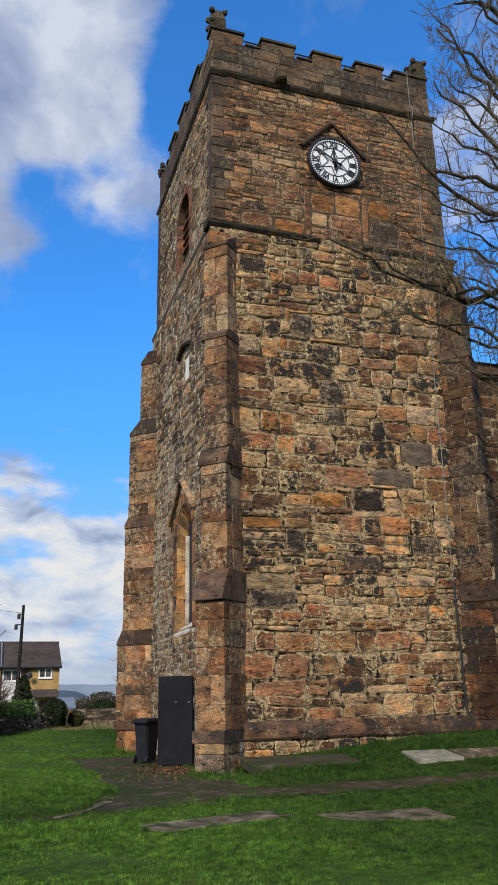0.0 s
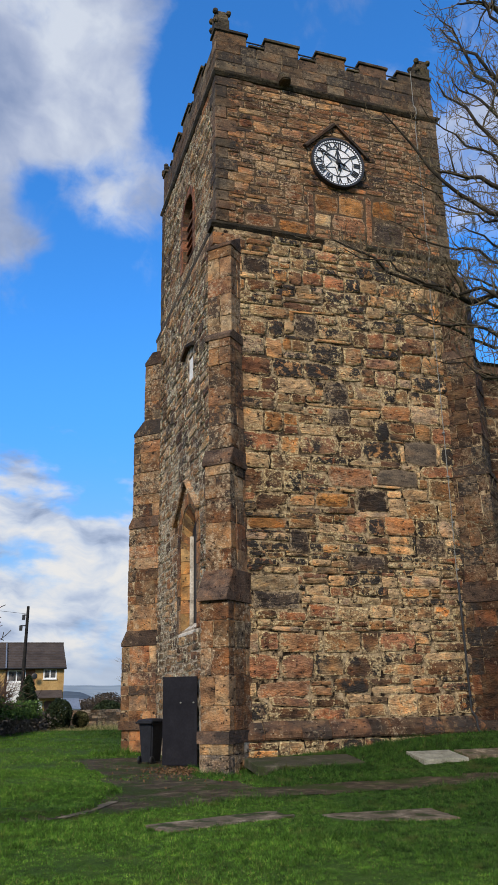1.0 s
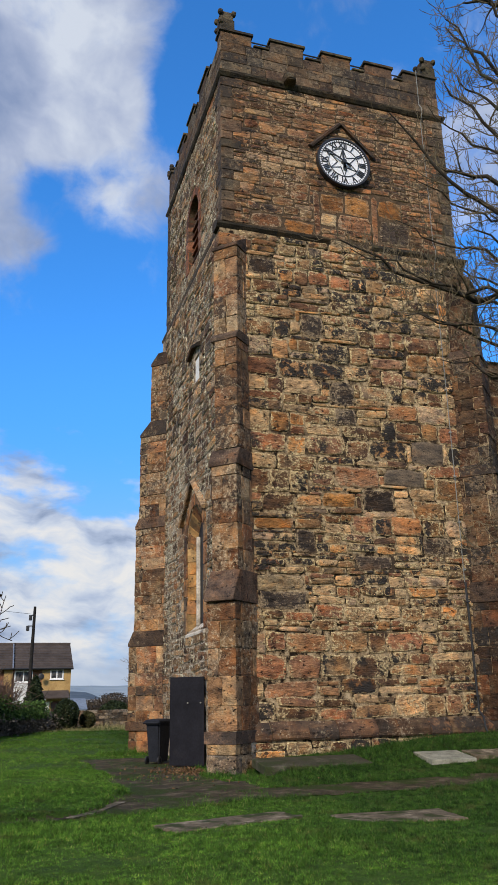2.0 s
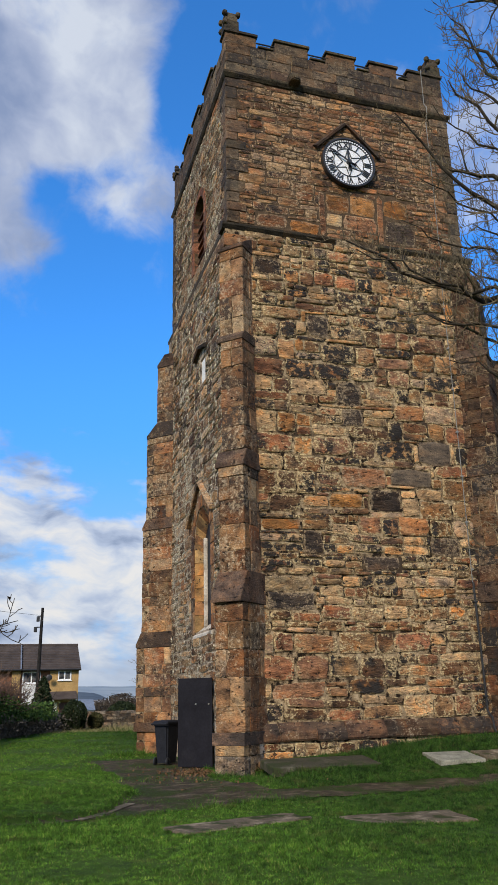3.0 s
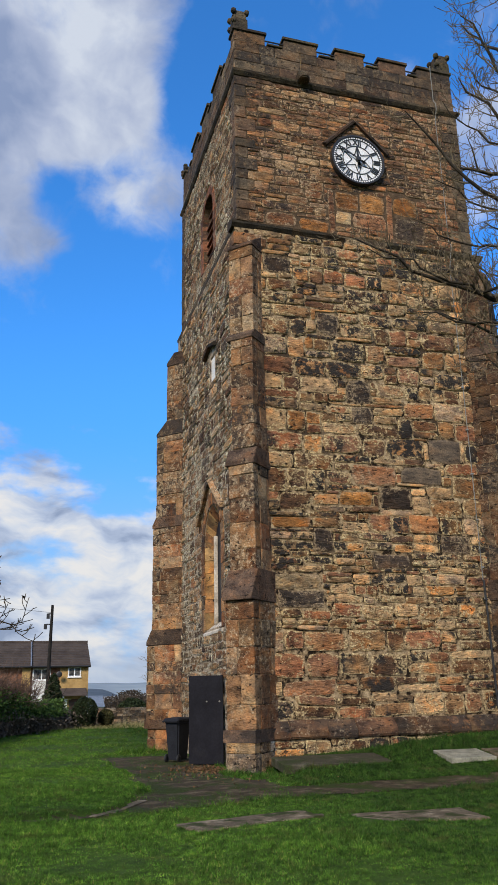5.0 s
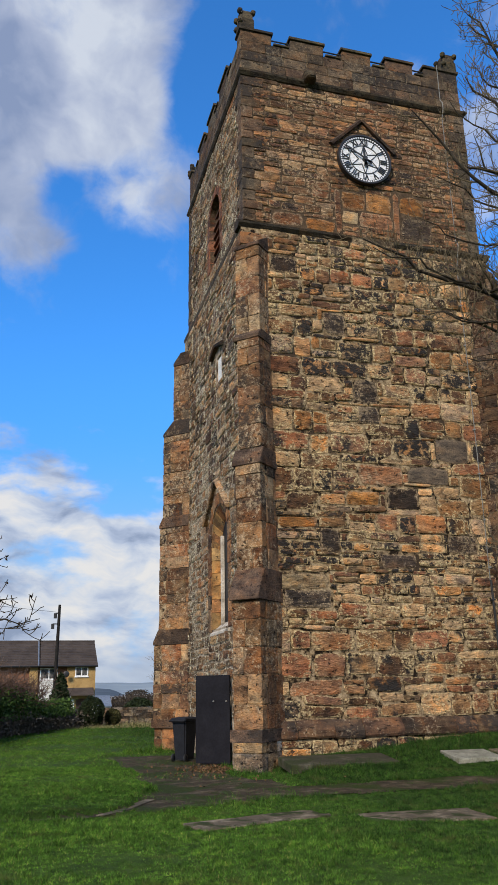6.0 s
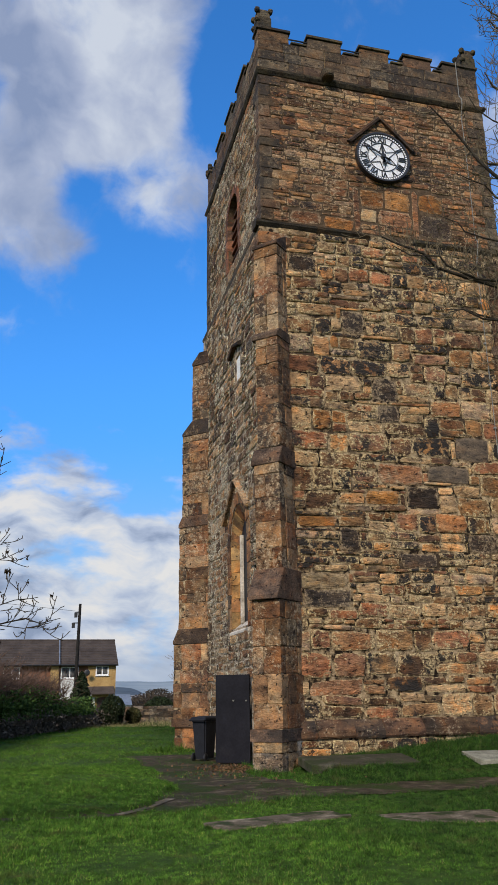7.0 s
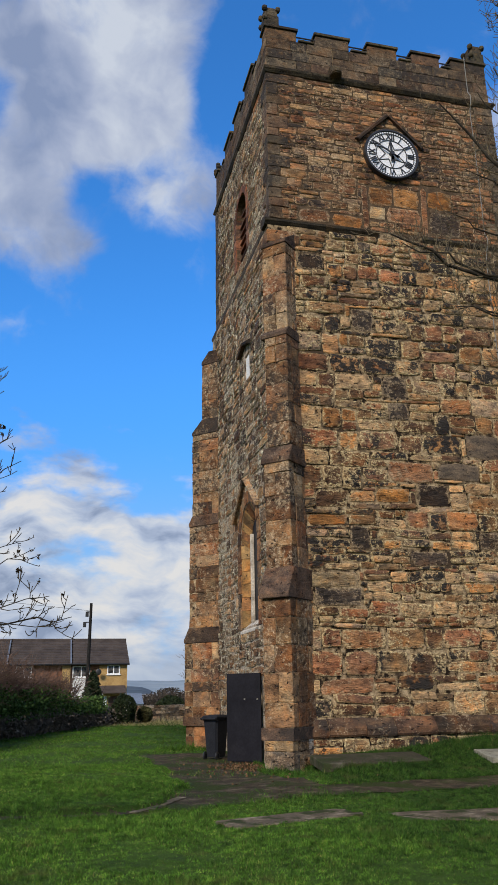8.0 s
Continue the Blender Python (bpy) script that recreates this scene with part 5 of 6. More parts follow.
bramble.link("brambles", BRAMBLE, hedge, "arching bare bramble stems", "stuff")

# low boundary wall of rubble, wooden fence
yard = thing("yard_wall", "low dry stone boundary wall at the lawn's edge", "wall", (2.0, 29.0, 0.0))
yrng = random.Random(3)
for k in range(6):
    z = 0.15 * k
    x = -2.6 + yrng.uniform(0, 0.2)
    while x < 9.5:
        w = yrng.uniform(0.25, 0.55)
        bm = bmesh.new()
        d = yrng.uniform(-0.03, 0.03)
        box(bm, x, x + w - 0.015, -0.2 + d, 0.2 + d, z - 0.05 if k == 0 else z, z + 0.145)
        for v in bm.verts:
            v.co += Vector((yrng.uniform(-1, 1), yrng.uniform(-1, 1), yrng.uniform(-1, 1))) * 0.012
        part("stone", bm, YARD_STONE, yard)
        x += w
fence = thing("wooden_fence", "weathered grey wooden garden fence", "fence", (-1.3, 27.4, 0.0))
FENCE_WOOD = ground_noise_material("weathered_fence_wood", [(0.3, (0.025, 0.021, 0.016)), (0.7, (0.075, 0.062, 0.048))], 4.0, 0.9, 0.3, 0.006)
for k in range(12):
    bm = bmesh.new()
    x = -1.0 + 0.155 * k
    box(bm, x, x + 0.12, 0, 0.025, 0.0, 0.86 + 0.03 * math.sin(k * 2.1), 0.004)
    part("slat", bm, FENCE_WOOD, fence)
for x in (-0.95, -0.1, 0.75):
    bm = bmesh.new()
    box(bm, x, x + 0.09, 0.03, 0.12, -0.2, 1.0, 0.006)
    part("post", bm, FENCE_WOOD, fence)

# far valley: grey-roofed house, tree belts, hills
SLATE = ground_noise_material("blue_slate", [(0.3, (0.10, 0.13, 0.17)), (0.7, (0.17, 0.20, 0.25))], 0.5, 0.7, 0.1, 0.01)
far_house = thing("far_house", "distant bungalow with blue-grey roof beyond the yard", "house", (6.6, 102.5, -3.5))
bm = bmesh.new()
box(bm, -1.0, 1.3, -3, 3, 0, 3.6)
part("wall", bm, CREAM, far_house)
bm = bmesh.new()
solid(bm, [[(x, -3.4, 3.5), (x, 3.4, 3.5), (x, 0, 5.0)] for x in (-1.1, 1.4)])
part("roof", bm, SLATE, far_house)


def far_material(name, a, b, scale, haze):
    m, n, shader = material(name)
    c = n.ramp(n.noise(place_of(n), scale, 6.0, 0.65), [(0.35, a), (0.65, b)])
    # haze: pale blue of the distant air, mixed into the base colour
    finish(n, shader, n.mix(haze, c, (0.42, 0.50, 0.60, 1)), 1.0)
    return m


def ridge(name, label, dist, lo, hi, tops, mat, seed, deep):
    """A rolling ridge across the view at a distance, falling away before and behind."""
    bm = bmesh.new()
    n = 120
    lines = []
    for k in range(n + 1):
        t = k / n
        a = radians(lo + (hi - lo) * t)
        h = tops[0] + (tops[1] - tops[0]) * t + tops[2] * noise.fractal(Vector((t * 9, seed, 0)), 1.0, 2.0, 5)
        h = h if hi > 20 else -10 + (h + 10) * float(1 - smooth_step(t, 0.955, 1.0))
        w = Vector((math.sin(a), math.cos(a), 0))
        e = Vector((EYE[0], EYE[1], 0))
        lines.append([e + w * (dist - deep) + Vector((0, 0, -16)), e + w * (dist - deep * 0.4) + Vector((0, 0, h * 0.6 - 6)), e + w * dist + Vector((0, 0, h)), e + w * (dist + deep) + Vector((0, 0, -16))])
    verts = [[bm.verts.new(p) for p in row] for row in lines]
    for a, b in zip(verts, verts[1:]):
        for i in range(3):
            bm.faces.new((a[i], b[i], b[i + 1], a[i + 1]))
    tagged(part(name, bm, mat, None, "", True), label, "hills", kind="structure")


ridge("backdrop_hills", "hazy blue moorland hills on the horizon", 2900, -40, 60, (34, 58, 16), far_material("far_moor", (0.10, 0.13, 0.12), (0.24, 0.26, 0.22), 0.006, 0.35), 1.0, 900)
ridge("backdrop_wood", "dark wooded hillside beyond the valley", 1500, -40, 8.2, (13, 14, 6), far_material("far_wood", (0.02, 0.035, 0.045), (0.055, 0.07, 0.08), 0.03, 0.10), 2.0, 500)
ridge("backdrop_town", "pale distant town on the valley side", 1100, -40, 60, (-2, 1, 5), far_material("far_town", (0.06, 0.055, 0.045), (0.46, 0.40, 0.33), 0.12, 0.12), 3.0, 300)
belt = thing("far_trees", "belt of bare brown trees in the valley", "trees", (20.0, 190.0, -5.5), kind="stuff")
TREE_BELT = leaf_material("bare_treetops", (0.035, 0.028, 0.020), (0.085, 0.066, 0.048))
cnt = 60000
bx = RNG.uniform(-20, 22, size=cnt)
by = RNG.uniform(-14, 20, size=cnt)
bz = RNG.uniform(0, 1, size=cnt) * (5.2 + 1.4 * np.sin(bx * 0.31) * np.sin(bx * 0.13 + 1) + 1.6 * np.sin(bx * 0.9 + by * 0.2))
leaves("tree_mass", np.stack([bx, by, bz], -1), 0.24, TREE_BELT, belt, RNG, "bare brown treetops")
# bare tree tips behind the tower
trng = random.Random(21)
small = thing("garden_tree", "small bare garden tree behind the tower", "tree", (2.9, 24.0, 0.0))
st = Wood()
pts, rad = grow(trng, Vector((0, 0, -0.1)), Vector((-0.1, 0, 1)), 3.2, 0.07, 8, 0.2, 0.08)
st.tube(pts, rad, 7)
st.link("trunk", BARK, small)
tw = Wood()
for k in range(9):
    a = trng.uniform(0, math.tau)
    p2, r2 = grow(trng, pts[4 + k % 4], Vector((math.cos(a), math.sin(a), 0.9)), 1.6, 0.03, 7, 0.5, 0.14)
    tw.tube(p2, r2, 5)
    sprout(trng, tw, p2, r2, 1, 0.8, 0.6, 0.16, 0.4)
tw.link("twig_mass", TWIG, small, "", "stuff")

# ---- grass ----
def blade_material():
    m, n, shader = material("grass_blade")
    geo = n.add("ShaderNodeNewGeometry")
    c = n.ramp(geo.outputs["Random Per Island"], [(0.0, (0.024, 0.062, 0.007)), (0.45, (0.062, 0.150, 0.016)), (0.9, (0.108, 0.235, 0.030)), (1.0, (0.22, 0.21, 0.07))])
    c = n.mix(0.7, c, n.ramp(n.noise(geo.outputs["Position"], 1.9, 8.0, 0.72), [(0.32, (0.30, 0.33, 0.32)), (0.48, (0.85, 0.85, 0.85)), (0.68, (1.7, 1.5, 1.4))]), "MULTIPLY")
    c = n.mix(0.85, c, n.ramp(n.noise(geo.outputs["Position"], 9.0, 4.0, 0.6), [(0.36, (0.30, 0.33, 0.30)), (0.5, (0.95, 0.95, 0.95)), (0.64, (1.75, 1.6, 1.4))]), "MULTIPLY")
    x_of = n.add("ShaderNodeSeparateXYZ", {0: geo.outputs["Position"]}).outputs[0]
    # moss tone plus shade put into the colour: blades darken towards +x
    mossy_shade = n.step(n.math("ADD", x_of, n.math("MULTIPLY", n.noise(geo.outputs["Position"], 0.7, 5.0, 0.6), 6.0)), -0.5, 4.5)
    c = n.mix(n.math("MULTIPLY", mossy_shade, 0.95), c, n.mix(1.0, c, (0.36, 0.41, 0.50, 1), "MULTIPLY"))
    scuff = n.math("MULTIPLY", n.step(n.noise(geo.outputs["Position"], 1.3, 6.0, 0.65), 0.57, 0.66), 0.55)
    c = n.mix(scuff, c, (0.085, 0.080, 0.026, 1))
    finish(n, shader, c, 0.8)
    return m


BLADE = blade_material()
STRAW = leaf_material("straw", (0.16, 0.15, 0.06), (0.34, 0.29, 0.15))


def slab_mask(x, y):
    out = np.zeros_like(x, bool)
    for cx, cy, a, b, turn in ((1.32, -1.45, 1.1, 0.48, -3), (3.95, -2.1, 0.47, 0.38, -4), (5.05, -2.2, 0.55, 0.28, -2), (-1.86, -6.62, 0.93, 0.28, 15), (0.25, -6.95, 0.8, 0.40, -6)):
        t = radians(turn)
        u = (x - cx) * math.cos(t) + (y - cy) * math.sin(t)
        v = -(x - cx) * math.sin(t) + (y - cy) * math.cos(t)
        out |= (np.abs(u) < a) & (np.abs(v) < b)
    return out


def grass(name, label, count, x0, x1, y0, y1, size, falloff, mat=None):
    rng = np.random.default_rng(int(abs(x0) * 10 + count))
    x = rng.uniform(x0, x1, count)
    y = y0 + (y1 - y0) * rng.uniform(0, 1, count) ** falloff
    on_path = path_mask(x, y) + rng.normal(0, 0.05, count)
    keep = (on_path < 0.06 * rng.normal(0, 1, count)) | (rng.random(count) < 0.04 + 0.10 * (np.sin(3.1 * x + 1.0) * np.sin(2.7 * y + 2.0) + 0.6 * np.sin(7.3 * x) * np.sin(6.1 * y) > 0.55) * (x < -0.2))
    keep &= ~slab_mask(x, y)
    keep &= ~((x > -0.3) & (x < 27) & (y > -0.42) & (y < 8))
    x, y = x[keep], y[keep]
    far = np.hypot(x - EYE[0], y - EYE[1])
    k = len(x)
    z = ground_height(x, y)
    tall = size * rng.uniform(0.4, 1.4, k) * (1 + 0.35 * np.sin(4.3 * x + 2.0 * np.sin(2.9 * y)) * np.sin(5.1 * y + 1.5 * np.sin(3.3 * x))) * (1 + 0.5 * np.sin(1.3 * x + 0.4) * np.sin(1.7 * y)) * (1 + 0.9 * smooth_step(y, -3.2, -1.0) * (x > 0.2) * rng.random(k))
    # rank growth along the path's edges
    tall *= 1 + 0.9 * np.exp(-(path_mask(x, y) / 0.10) ** 2)
    clump = np.sin(41 * x + 5 * np.sin(13 * y)) * np.sin(37 * y + 5 * np.sin(11 * x)) + 0.8 * np.sin(19 * x + 3 * np.sin(7 * y)) * np.sin(17 * y + 1)
    tall *= 0.55 + 0.85 * smooth_step(clump + rng.normal(0, 0.25, k), -0.5, 1.2)
    w = 0.0018 + 0.00024 * far
    a = rng.uniform(0, math.tau, k)
    lean = rng.normal(0, 0.6, (k, 2)) * tall[:, None]
    base = np.stack([x, y, z - 0.005], -1)
    side = np.stack([np.cos(a) * w, np.sin(a) * w, 0 * a], -1)
    tip = base + np.concatenate([lean, tall[:, None]], 1)
    v = np.stack([base - side, base + side, tip], 1).reshape(-1, 3)
    me = bpy.data.meshes.new(name)
    me.vertices.add(3 * k)
    me.vertices.foreach_set("co", v.astype(np.float32).ravel())
    me.loops.add(3 * k)
    me.loops.foreach_set("vertex_index", np.arange(3 * k, dtype=np.int32))
    me.polygons.add(k)
    me.polygons.foreach_set("loop_start", np.arange(0, 3 * k, 3, dtype=np.int32))
    me.update(calc_edges=True)
    me.validate()
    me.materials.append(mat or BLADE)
    tagged(new(name, me), label, "grass", kind="stuff")


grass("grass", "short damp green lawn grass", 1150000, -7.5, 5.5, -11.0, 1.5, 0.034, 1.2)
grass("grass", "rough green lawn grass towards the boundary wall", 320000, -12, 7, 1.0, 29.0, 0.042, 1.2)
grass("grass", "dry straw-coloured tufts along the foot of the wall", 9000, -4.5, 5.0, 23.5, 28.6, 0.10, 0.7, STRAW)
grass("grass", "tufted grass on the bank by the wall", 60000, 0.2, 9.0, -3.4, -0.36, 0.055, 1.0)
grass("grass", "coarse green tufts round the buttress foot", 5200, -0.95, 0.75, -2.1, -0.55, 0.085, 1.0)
grass("grass", "rank grass at the foot of the far buttress", 2600, -1.9, -0.5, 6.4, 7.6, 0.12, 1.0)
LEAF_LITTER = leaf_material("fallen_leaf", (0.06, 0.034, 0.018), (0.17, 0.10, 0.05))
litter = thing("fallen_leaves", "scattered brown fallen leaves by the buttress foot", "leaves", (0, 0, 0), kind="stuff")
lx, ly = np.concatenate([RNG.normal(-0.55, 0.75, 240), RNG.normal(-0.75, 0.35, 420)]), np.concatenate([RNG.normal(-0.2, 1.3, 240), RNG.normal(0.55, 0.45, 420)])
ok = ~((lx > -0.35) & (ly > -0.75))
leaves("leaf", np.stack([lx, ly, ground_height(lx, ly) + 0.025], -1)[ok], 0.03, LEAF_LITTER, litter, RNG)
lx2, ly2 = RNG.normal(0.42, 0.1, 60), RNG.normal(-0.62, 0.06, 60)
leaves("leaf", np.stack([lx2, ly2, ground_height(lx2, ly2) + RNG.uniform(0.02, 0.2, 60)], -1), 0.06, LEAF_LITTER, litter, RNG)


# ---- masonry, stone by stone ----
def face_stone(seed):
    """A rough-faced stone: x and z from -0.5 to 0.5, its face towards -y."""
    rng = random.Random(seed)
    outline = []
    for cx, cz in ((-1, -1), (0, -1), (1, -1), (1, 0), (1, 1), (0, 1), (-1, 1), (-1, 0)):
        k = 0.5 - (rng.uniform(0.0, 0.10) if cx and cz else rng.uniform(-0.02, 0.04))
        k2 = 0.5 - (rng.uniform(0.0, 0.15) if cx and cz else rng.uniform(-0.03, 0.07))
        outline.append((cx * k, cz * k2))
    verts, faces = [], []
    for y, inset in ((0.6, 1.0), (-0.45, 1.0), (-0.95, 0.80)):
        for x, z in outline:
            verts.append((x * (inset if inset == 1 else inset + rng.uniform(-0.05, 0.06)), y + (rng.uniform(-0.25, 0.2) if inset < 1 else 0), z * (inset - (0.06 if inset < 1 else 0))))
    verts.append((rng.uniform(-0.15, 0.15), -1.05 + rng.uniform(-0.3, 0.15), rng.uniform(-0.12, 0.12)))
    for a in (0, 8):
        for i in range(8):
            j = (i + 1) % 8
            faces.append((a + i, a + j, a + 8 + j, a + 8 + i))
    for i in range(8):
        faces.append((16 + i, 16 + (i + 1) % 8, 24))
    return np.array(verts), faces


def block_stone(seed):
    """A squared block with worn arrises, from -0.5 to 0.5 each way."""
    rng = random.Random(seed)
    verts, faces = [], []
    rings_ = ((-0.5, 0.95), (-0.46, 1.0), (0.46, 1.0), (0.5, 0.95))
    flat = [(-1, -0.9), (-0.9, -1), (0.9, -1), (1, -0.9), (1, 0.9), (0.9, 1), (-0.9, 1), (-1, 0.9)]
    for z, k in rings_:
        for x, y in flat:
            verts.append((0.5 * x * k + rng.uniform(-0.02, 0.012), 0.5 * y * k + rng.uniform(-0.03, 0.02), z + rng.uniform(-0.03, 0.025)))
    for r in range(3):
        for i in range(8):
            j = (i + 1) % 8
            faces.append((8 * r + i, 8 * r + j, 8 * r + 8 + j, 8 * r + 8 + i))
    faces.append(tuple(range(7, -1, -1)))
    faces.append(tuple(range(24, 32)))
    return np.array(verts), faces


FACE_POOL = [face_stone(100 + k) for k in range(28)]
BLOCK_POOL = [block_stone(200 + k) for k in range(12)]


RIM = np.array([1.0] * 16 + [0.25] * 8 + [0.0])


def rim_attribute(me, count, like):
    """How near each corner of a stone lies to its joint."""
    a = me.attributes.new("edge", "FLOAT", "POINT")
    a.data.foreach_set("value", np.tile(RIM if like == len(RIM) else np.full(like, 0.35), count).astype(np.float32))


def pool_meshes(pool, mat, name, smooth):
    made = []
    for verts, faces in pool:
        me = bpy.data.meshes.new(name)
        me.from_pydata(verts.tolist(), [], faces)
        rim_attribute(me, 1, len(verts))
        me.materials.append(mat)
        if smooth:
            me.shade_smooth()
        made.append(me)
    return made


def lay(pieces, pool, mat, parent, singles, name="stone", smooth=True, rest_name="stonework"):
    """pieces: (matrix, pool index). The first ones become objects of their own, the rest one mesh."""
    meshes = pool_meshes(pool, mat, name, smooth)
    for m, k in pieces[:singles]:
        ob = new(name, meshes[k])
        ob.parent = parent
        ob.matrix_world = m
    rest = pieces[singles:]
    if rest:
        verts, faces, base = [], [], 0
        for m, k in rest:
            co, fs = pool[k]
            mm = np.array(m)
            verts.append(co @ mm[:3, :3].T + mm[:3, 3])
            faces += [tuple(base + i for i in f) for f in fs]
            base += len(co)
        me = bpy.data.meshes.new(rest_name)
        me.from_pydata(np.concatenate(verts).tolist(), [], faces)
        rim_attribute(me, len(rest), len(pool[0][0]))
        me.materials.append(mat)
        if smooth:
            me.shade_smooth()
        ob = new(rest_name, me)
        ob.parent = parent
        tagged(ob, kind="stuff")


def bond(rng, u0, u1, v0, v1, bands, hole=None):
    """Random-coursed rubble: rectangles u, v. bands: (up to v, least and most course height, least and most length, chance of snecks)."""
    v = v0
    while v < v1 - 0.03:
        band = next((b for b in bands if v < b[0]), bands[-1])
        h = rng.uniform(band[1], band[2])
        if v + h > v1 - 0.07:
            h = v1 - v
        runs = [(u0, u1)]
        if hole:
            for a, b in hole(v, v + h):
                runs = [r for lo, hi in runs for r in ((lo, min(hi, a)), (max(lo, b), hi)) if r[1] - r[0] > 0.03]
        for lo, hi in runs:
            u = lo
            while u < hi - 0.01:
                w = rng.uniform(band[3], band[4])
                if u + w > hi - band[3] * 0.6:
                    w = hi - u
                if h > 0.24 and rng.random() < band[5]:
                    cut = rng.uniform(0.38, 0.62) * h
                    yield u, u + w, v, v + cut
                    if w > 0.5 and rng.random() < 0.5:
                        q = u + w * rng.uniform(0.35, 0.65)
                        yield u, q, v + cut, v + h
                        yield q, u + w, v + cut, v + h
                    else:
                        yield u, u + w, v + cut, v + h
                else:
                    yield u, u + w, v, v + h
                u += w
        v += h


def wall_stones(rng, rects, origin, along, inward, proud=(0.008, 0.030), gap=0.016, pool=28, wander=0.025):
    """Matrices for face stones on a wall."""
    along, inward, up = Vector(along), Vector(inward), Vector((0, 0, 1))
    out = []
    for a, b, c, d in rects:
        g = gap * rng.uniform(0.2, 1.6)
        w, h = b - a - g, d - c - g
        if w < 0.03 or h < 0.03:
            continue
        p = rng.uniform(*proud)
        lift = wander * math.sin(2.1 * (a + b) + 1.3 * c)
        centre = Vector(origin) + along * ((a + b) / 2) + up * ((c + d) / 2 + lift)
        turn = Matrix((along, inward, up)).transposed() @ Matrix.Rotation(rng.gauss(0, 0.026), 3, "Y")
        m = Matrix.Translation(centre) @ turn.to_4x4() @ Matrix.Diagonal((w, p, h, 1))
        out.append((m, rng.randrange(pool)))
    return out


rng = random.Random(77)
LOW_BANDS = [(2.6, 0.32, 0.56, 0.40, 1.15, 0.15), (3.3, 0.22, 0.40, 0.30, 0.8, 0.35), (5.1, 0.14, 0.30, 0.25, 0.85, 0.3), (7.5, 0.36, 0.64, 0.45, 1.25, 0.15),
             (9.2, 0.28, 0.58, 0.35, 1.15, 0.28), (11.2, 0.28, 0.60, 0.35, 1.15, 0.28), (99, 0.24, 0.50, 0.30, 1.0, 0.32)]
UP_BANDS = [(99, 0.12, 0.30, 0.25, 0.85, 0.45)]
WEST_BANDS = [(99, 0.16, 0.42, 0.25, 0.95, 0.4)]

# outstanding stones of the south wall: along, up, tint
FEATURES = [
    (3.47, 4.33, 5.81, 6.35, "dark"), (5.03, 5.86, 4.73, 5.20, "dark"), (4.93, 5.88, 7.08, 7.72, "smooth"), (1.67, 2.16, 4.68, 5.28, "dark"),
    (2.74, 3.42, 8.52, 9.19, "dark"), (2.86, 3.45, 7.98, 8.44, "dark"), (2.01, 2.64, 10.33, 11.02, "dark"), (3.16, 4.18, 4.32, 4.69, "dark"),
    (0.70, 1.91, 3.40, 3.81, "dark"), (0.60, 1.63, 5.25, 5.53, "ochre"), (0.77, 2.05, 1.46, 1.83, "rust"), (0.63, 1.36, 11.99, 12.50, "dark"),
    (2.75, 3.95, 6.37, 6.90, "rust"), (4.09, 5.22, 6.47, 6.94, "smooth"), (2.38, 3.28, 5.84, 6.23, "ochre"), (0.60, 1.84, 3.83, 4.17, "pale"),
]
DARK_STONE = stone_material("sooty_stone", [(0.0, (0.045, 0.035, 0.029)), (0.5, (0.068, 0.050, 0.039))], 0.6, 0.5)
SMOOTH_STONE = stone_material("grey_slab_stone", [(0.0, (0.085, 0.066, 0.050)), (0.5, (0.095, 0.074, 0.055))], 0.3, 0.1, 0.3)
OCHRE_STONE = stone_material("orange_stone", [(0.0, (0.38, 0.175, 0.050)), (0.5, (0.35, 0.165, 0.055))], 0.3, 0.35)
RUST_STONE = stone_material("russet_stone", [(0.0, (0.22, 0.11, 0.058)), (0.5, (0.20, 0.105, 0.058))], 0.4, 0.55)
PALE_STONE = stone_material("pale_buff_stone", [(0.0, (0.46, 0.35, 0.21)), (0.5, (0.42, 0.32, 0.19))], 0.2, 0.5)
TINTS = {"dark": DARK_STONE, "smooth": SMOOTH_STONE, "ochre": OCHRE_STONE, "rust": RUST_STONE, "pale": PALE_STONE}


def without(rects, features, least=0.06):
    """Cuts the features' rectangles out of the others."""
    for a, b, c, d, _ in features:
        left = []
        for u0, u1, v0, v1 in rects:
            if u1 <= a or u0 >= b or v1 <= c or v0 >= d:
                left.append((u0, u1, v0, v1))
                continue
            low, high = max(v0, c), min(v1, d)
            left += [r for r in ((u0, u1, v0, c), (u0, u1, d, v1), (u0, a, low, high), (b, u1, low, high)) if r[1] - r[0] > least and r[3] - r[2] > least]
        rects = left
    return rects


rects = without(list(bond(rng, 0.38, 6.42, 0.99, Z_MID - 0.17, LOW_BANDS)), FEATURES)
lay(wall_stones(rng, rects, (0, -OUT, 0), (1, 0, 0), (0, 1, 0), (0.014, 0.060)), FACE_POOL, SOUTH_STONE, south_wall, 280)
for tint, mat in TINTS.items():
    lay(wall_stones(rng, [f[:4] for f in FEATURES if f[4] == tint], (0, -OUT, 0), (1, 0, 0), (0, 1, 0), (0.018, 0.03), wander=0.0), FACE_POOL, mat, south_wall, 20)
rects = list(bond(rng, 0.42, 6.42, -0.1, 0.59, [(9, 0.3, 0.36, 0.4, 0.9, 0.1)]))
bm = bmesh.new()
box(bm, 0.2, 6.6, -OUT - 0.15, -OUT + 0.1, -0.4, 0.60)
part("footing", bm, MORTAR, south_wall, "pale stone footing under the plinth")
lay(wall_stones(rng, rects, (0, -OUT - 0.15, 0), (1, 0, 0), (0, 1, 0), (0.012, 0.03)), FACE_POOL, SOUTH_STONE, south_wall, 40)


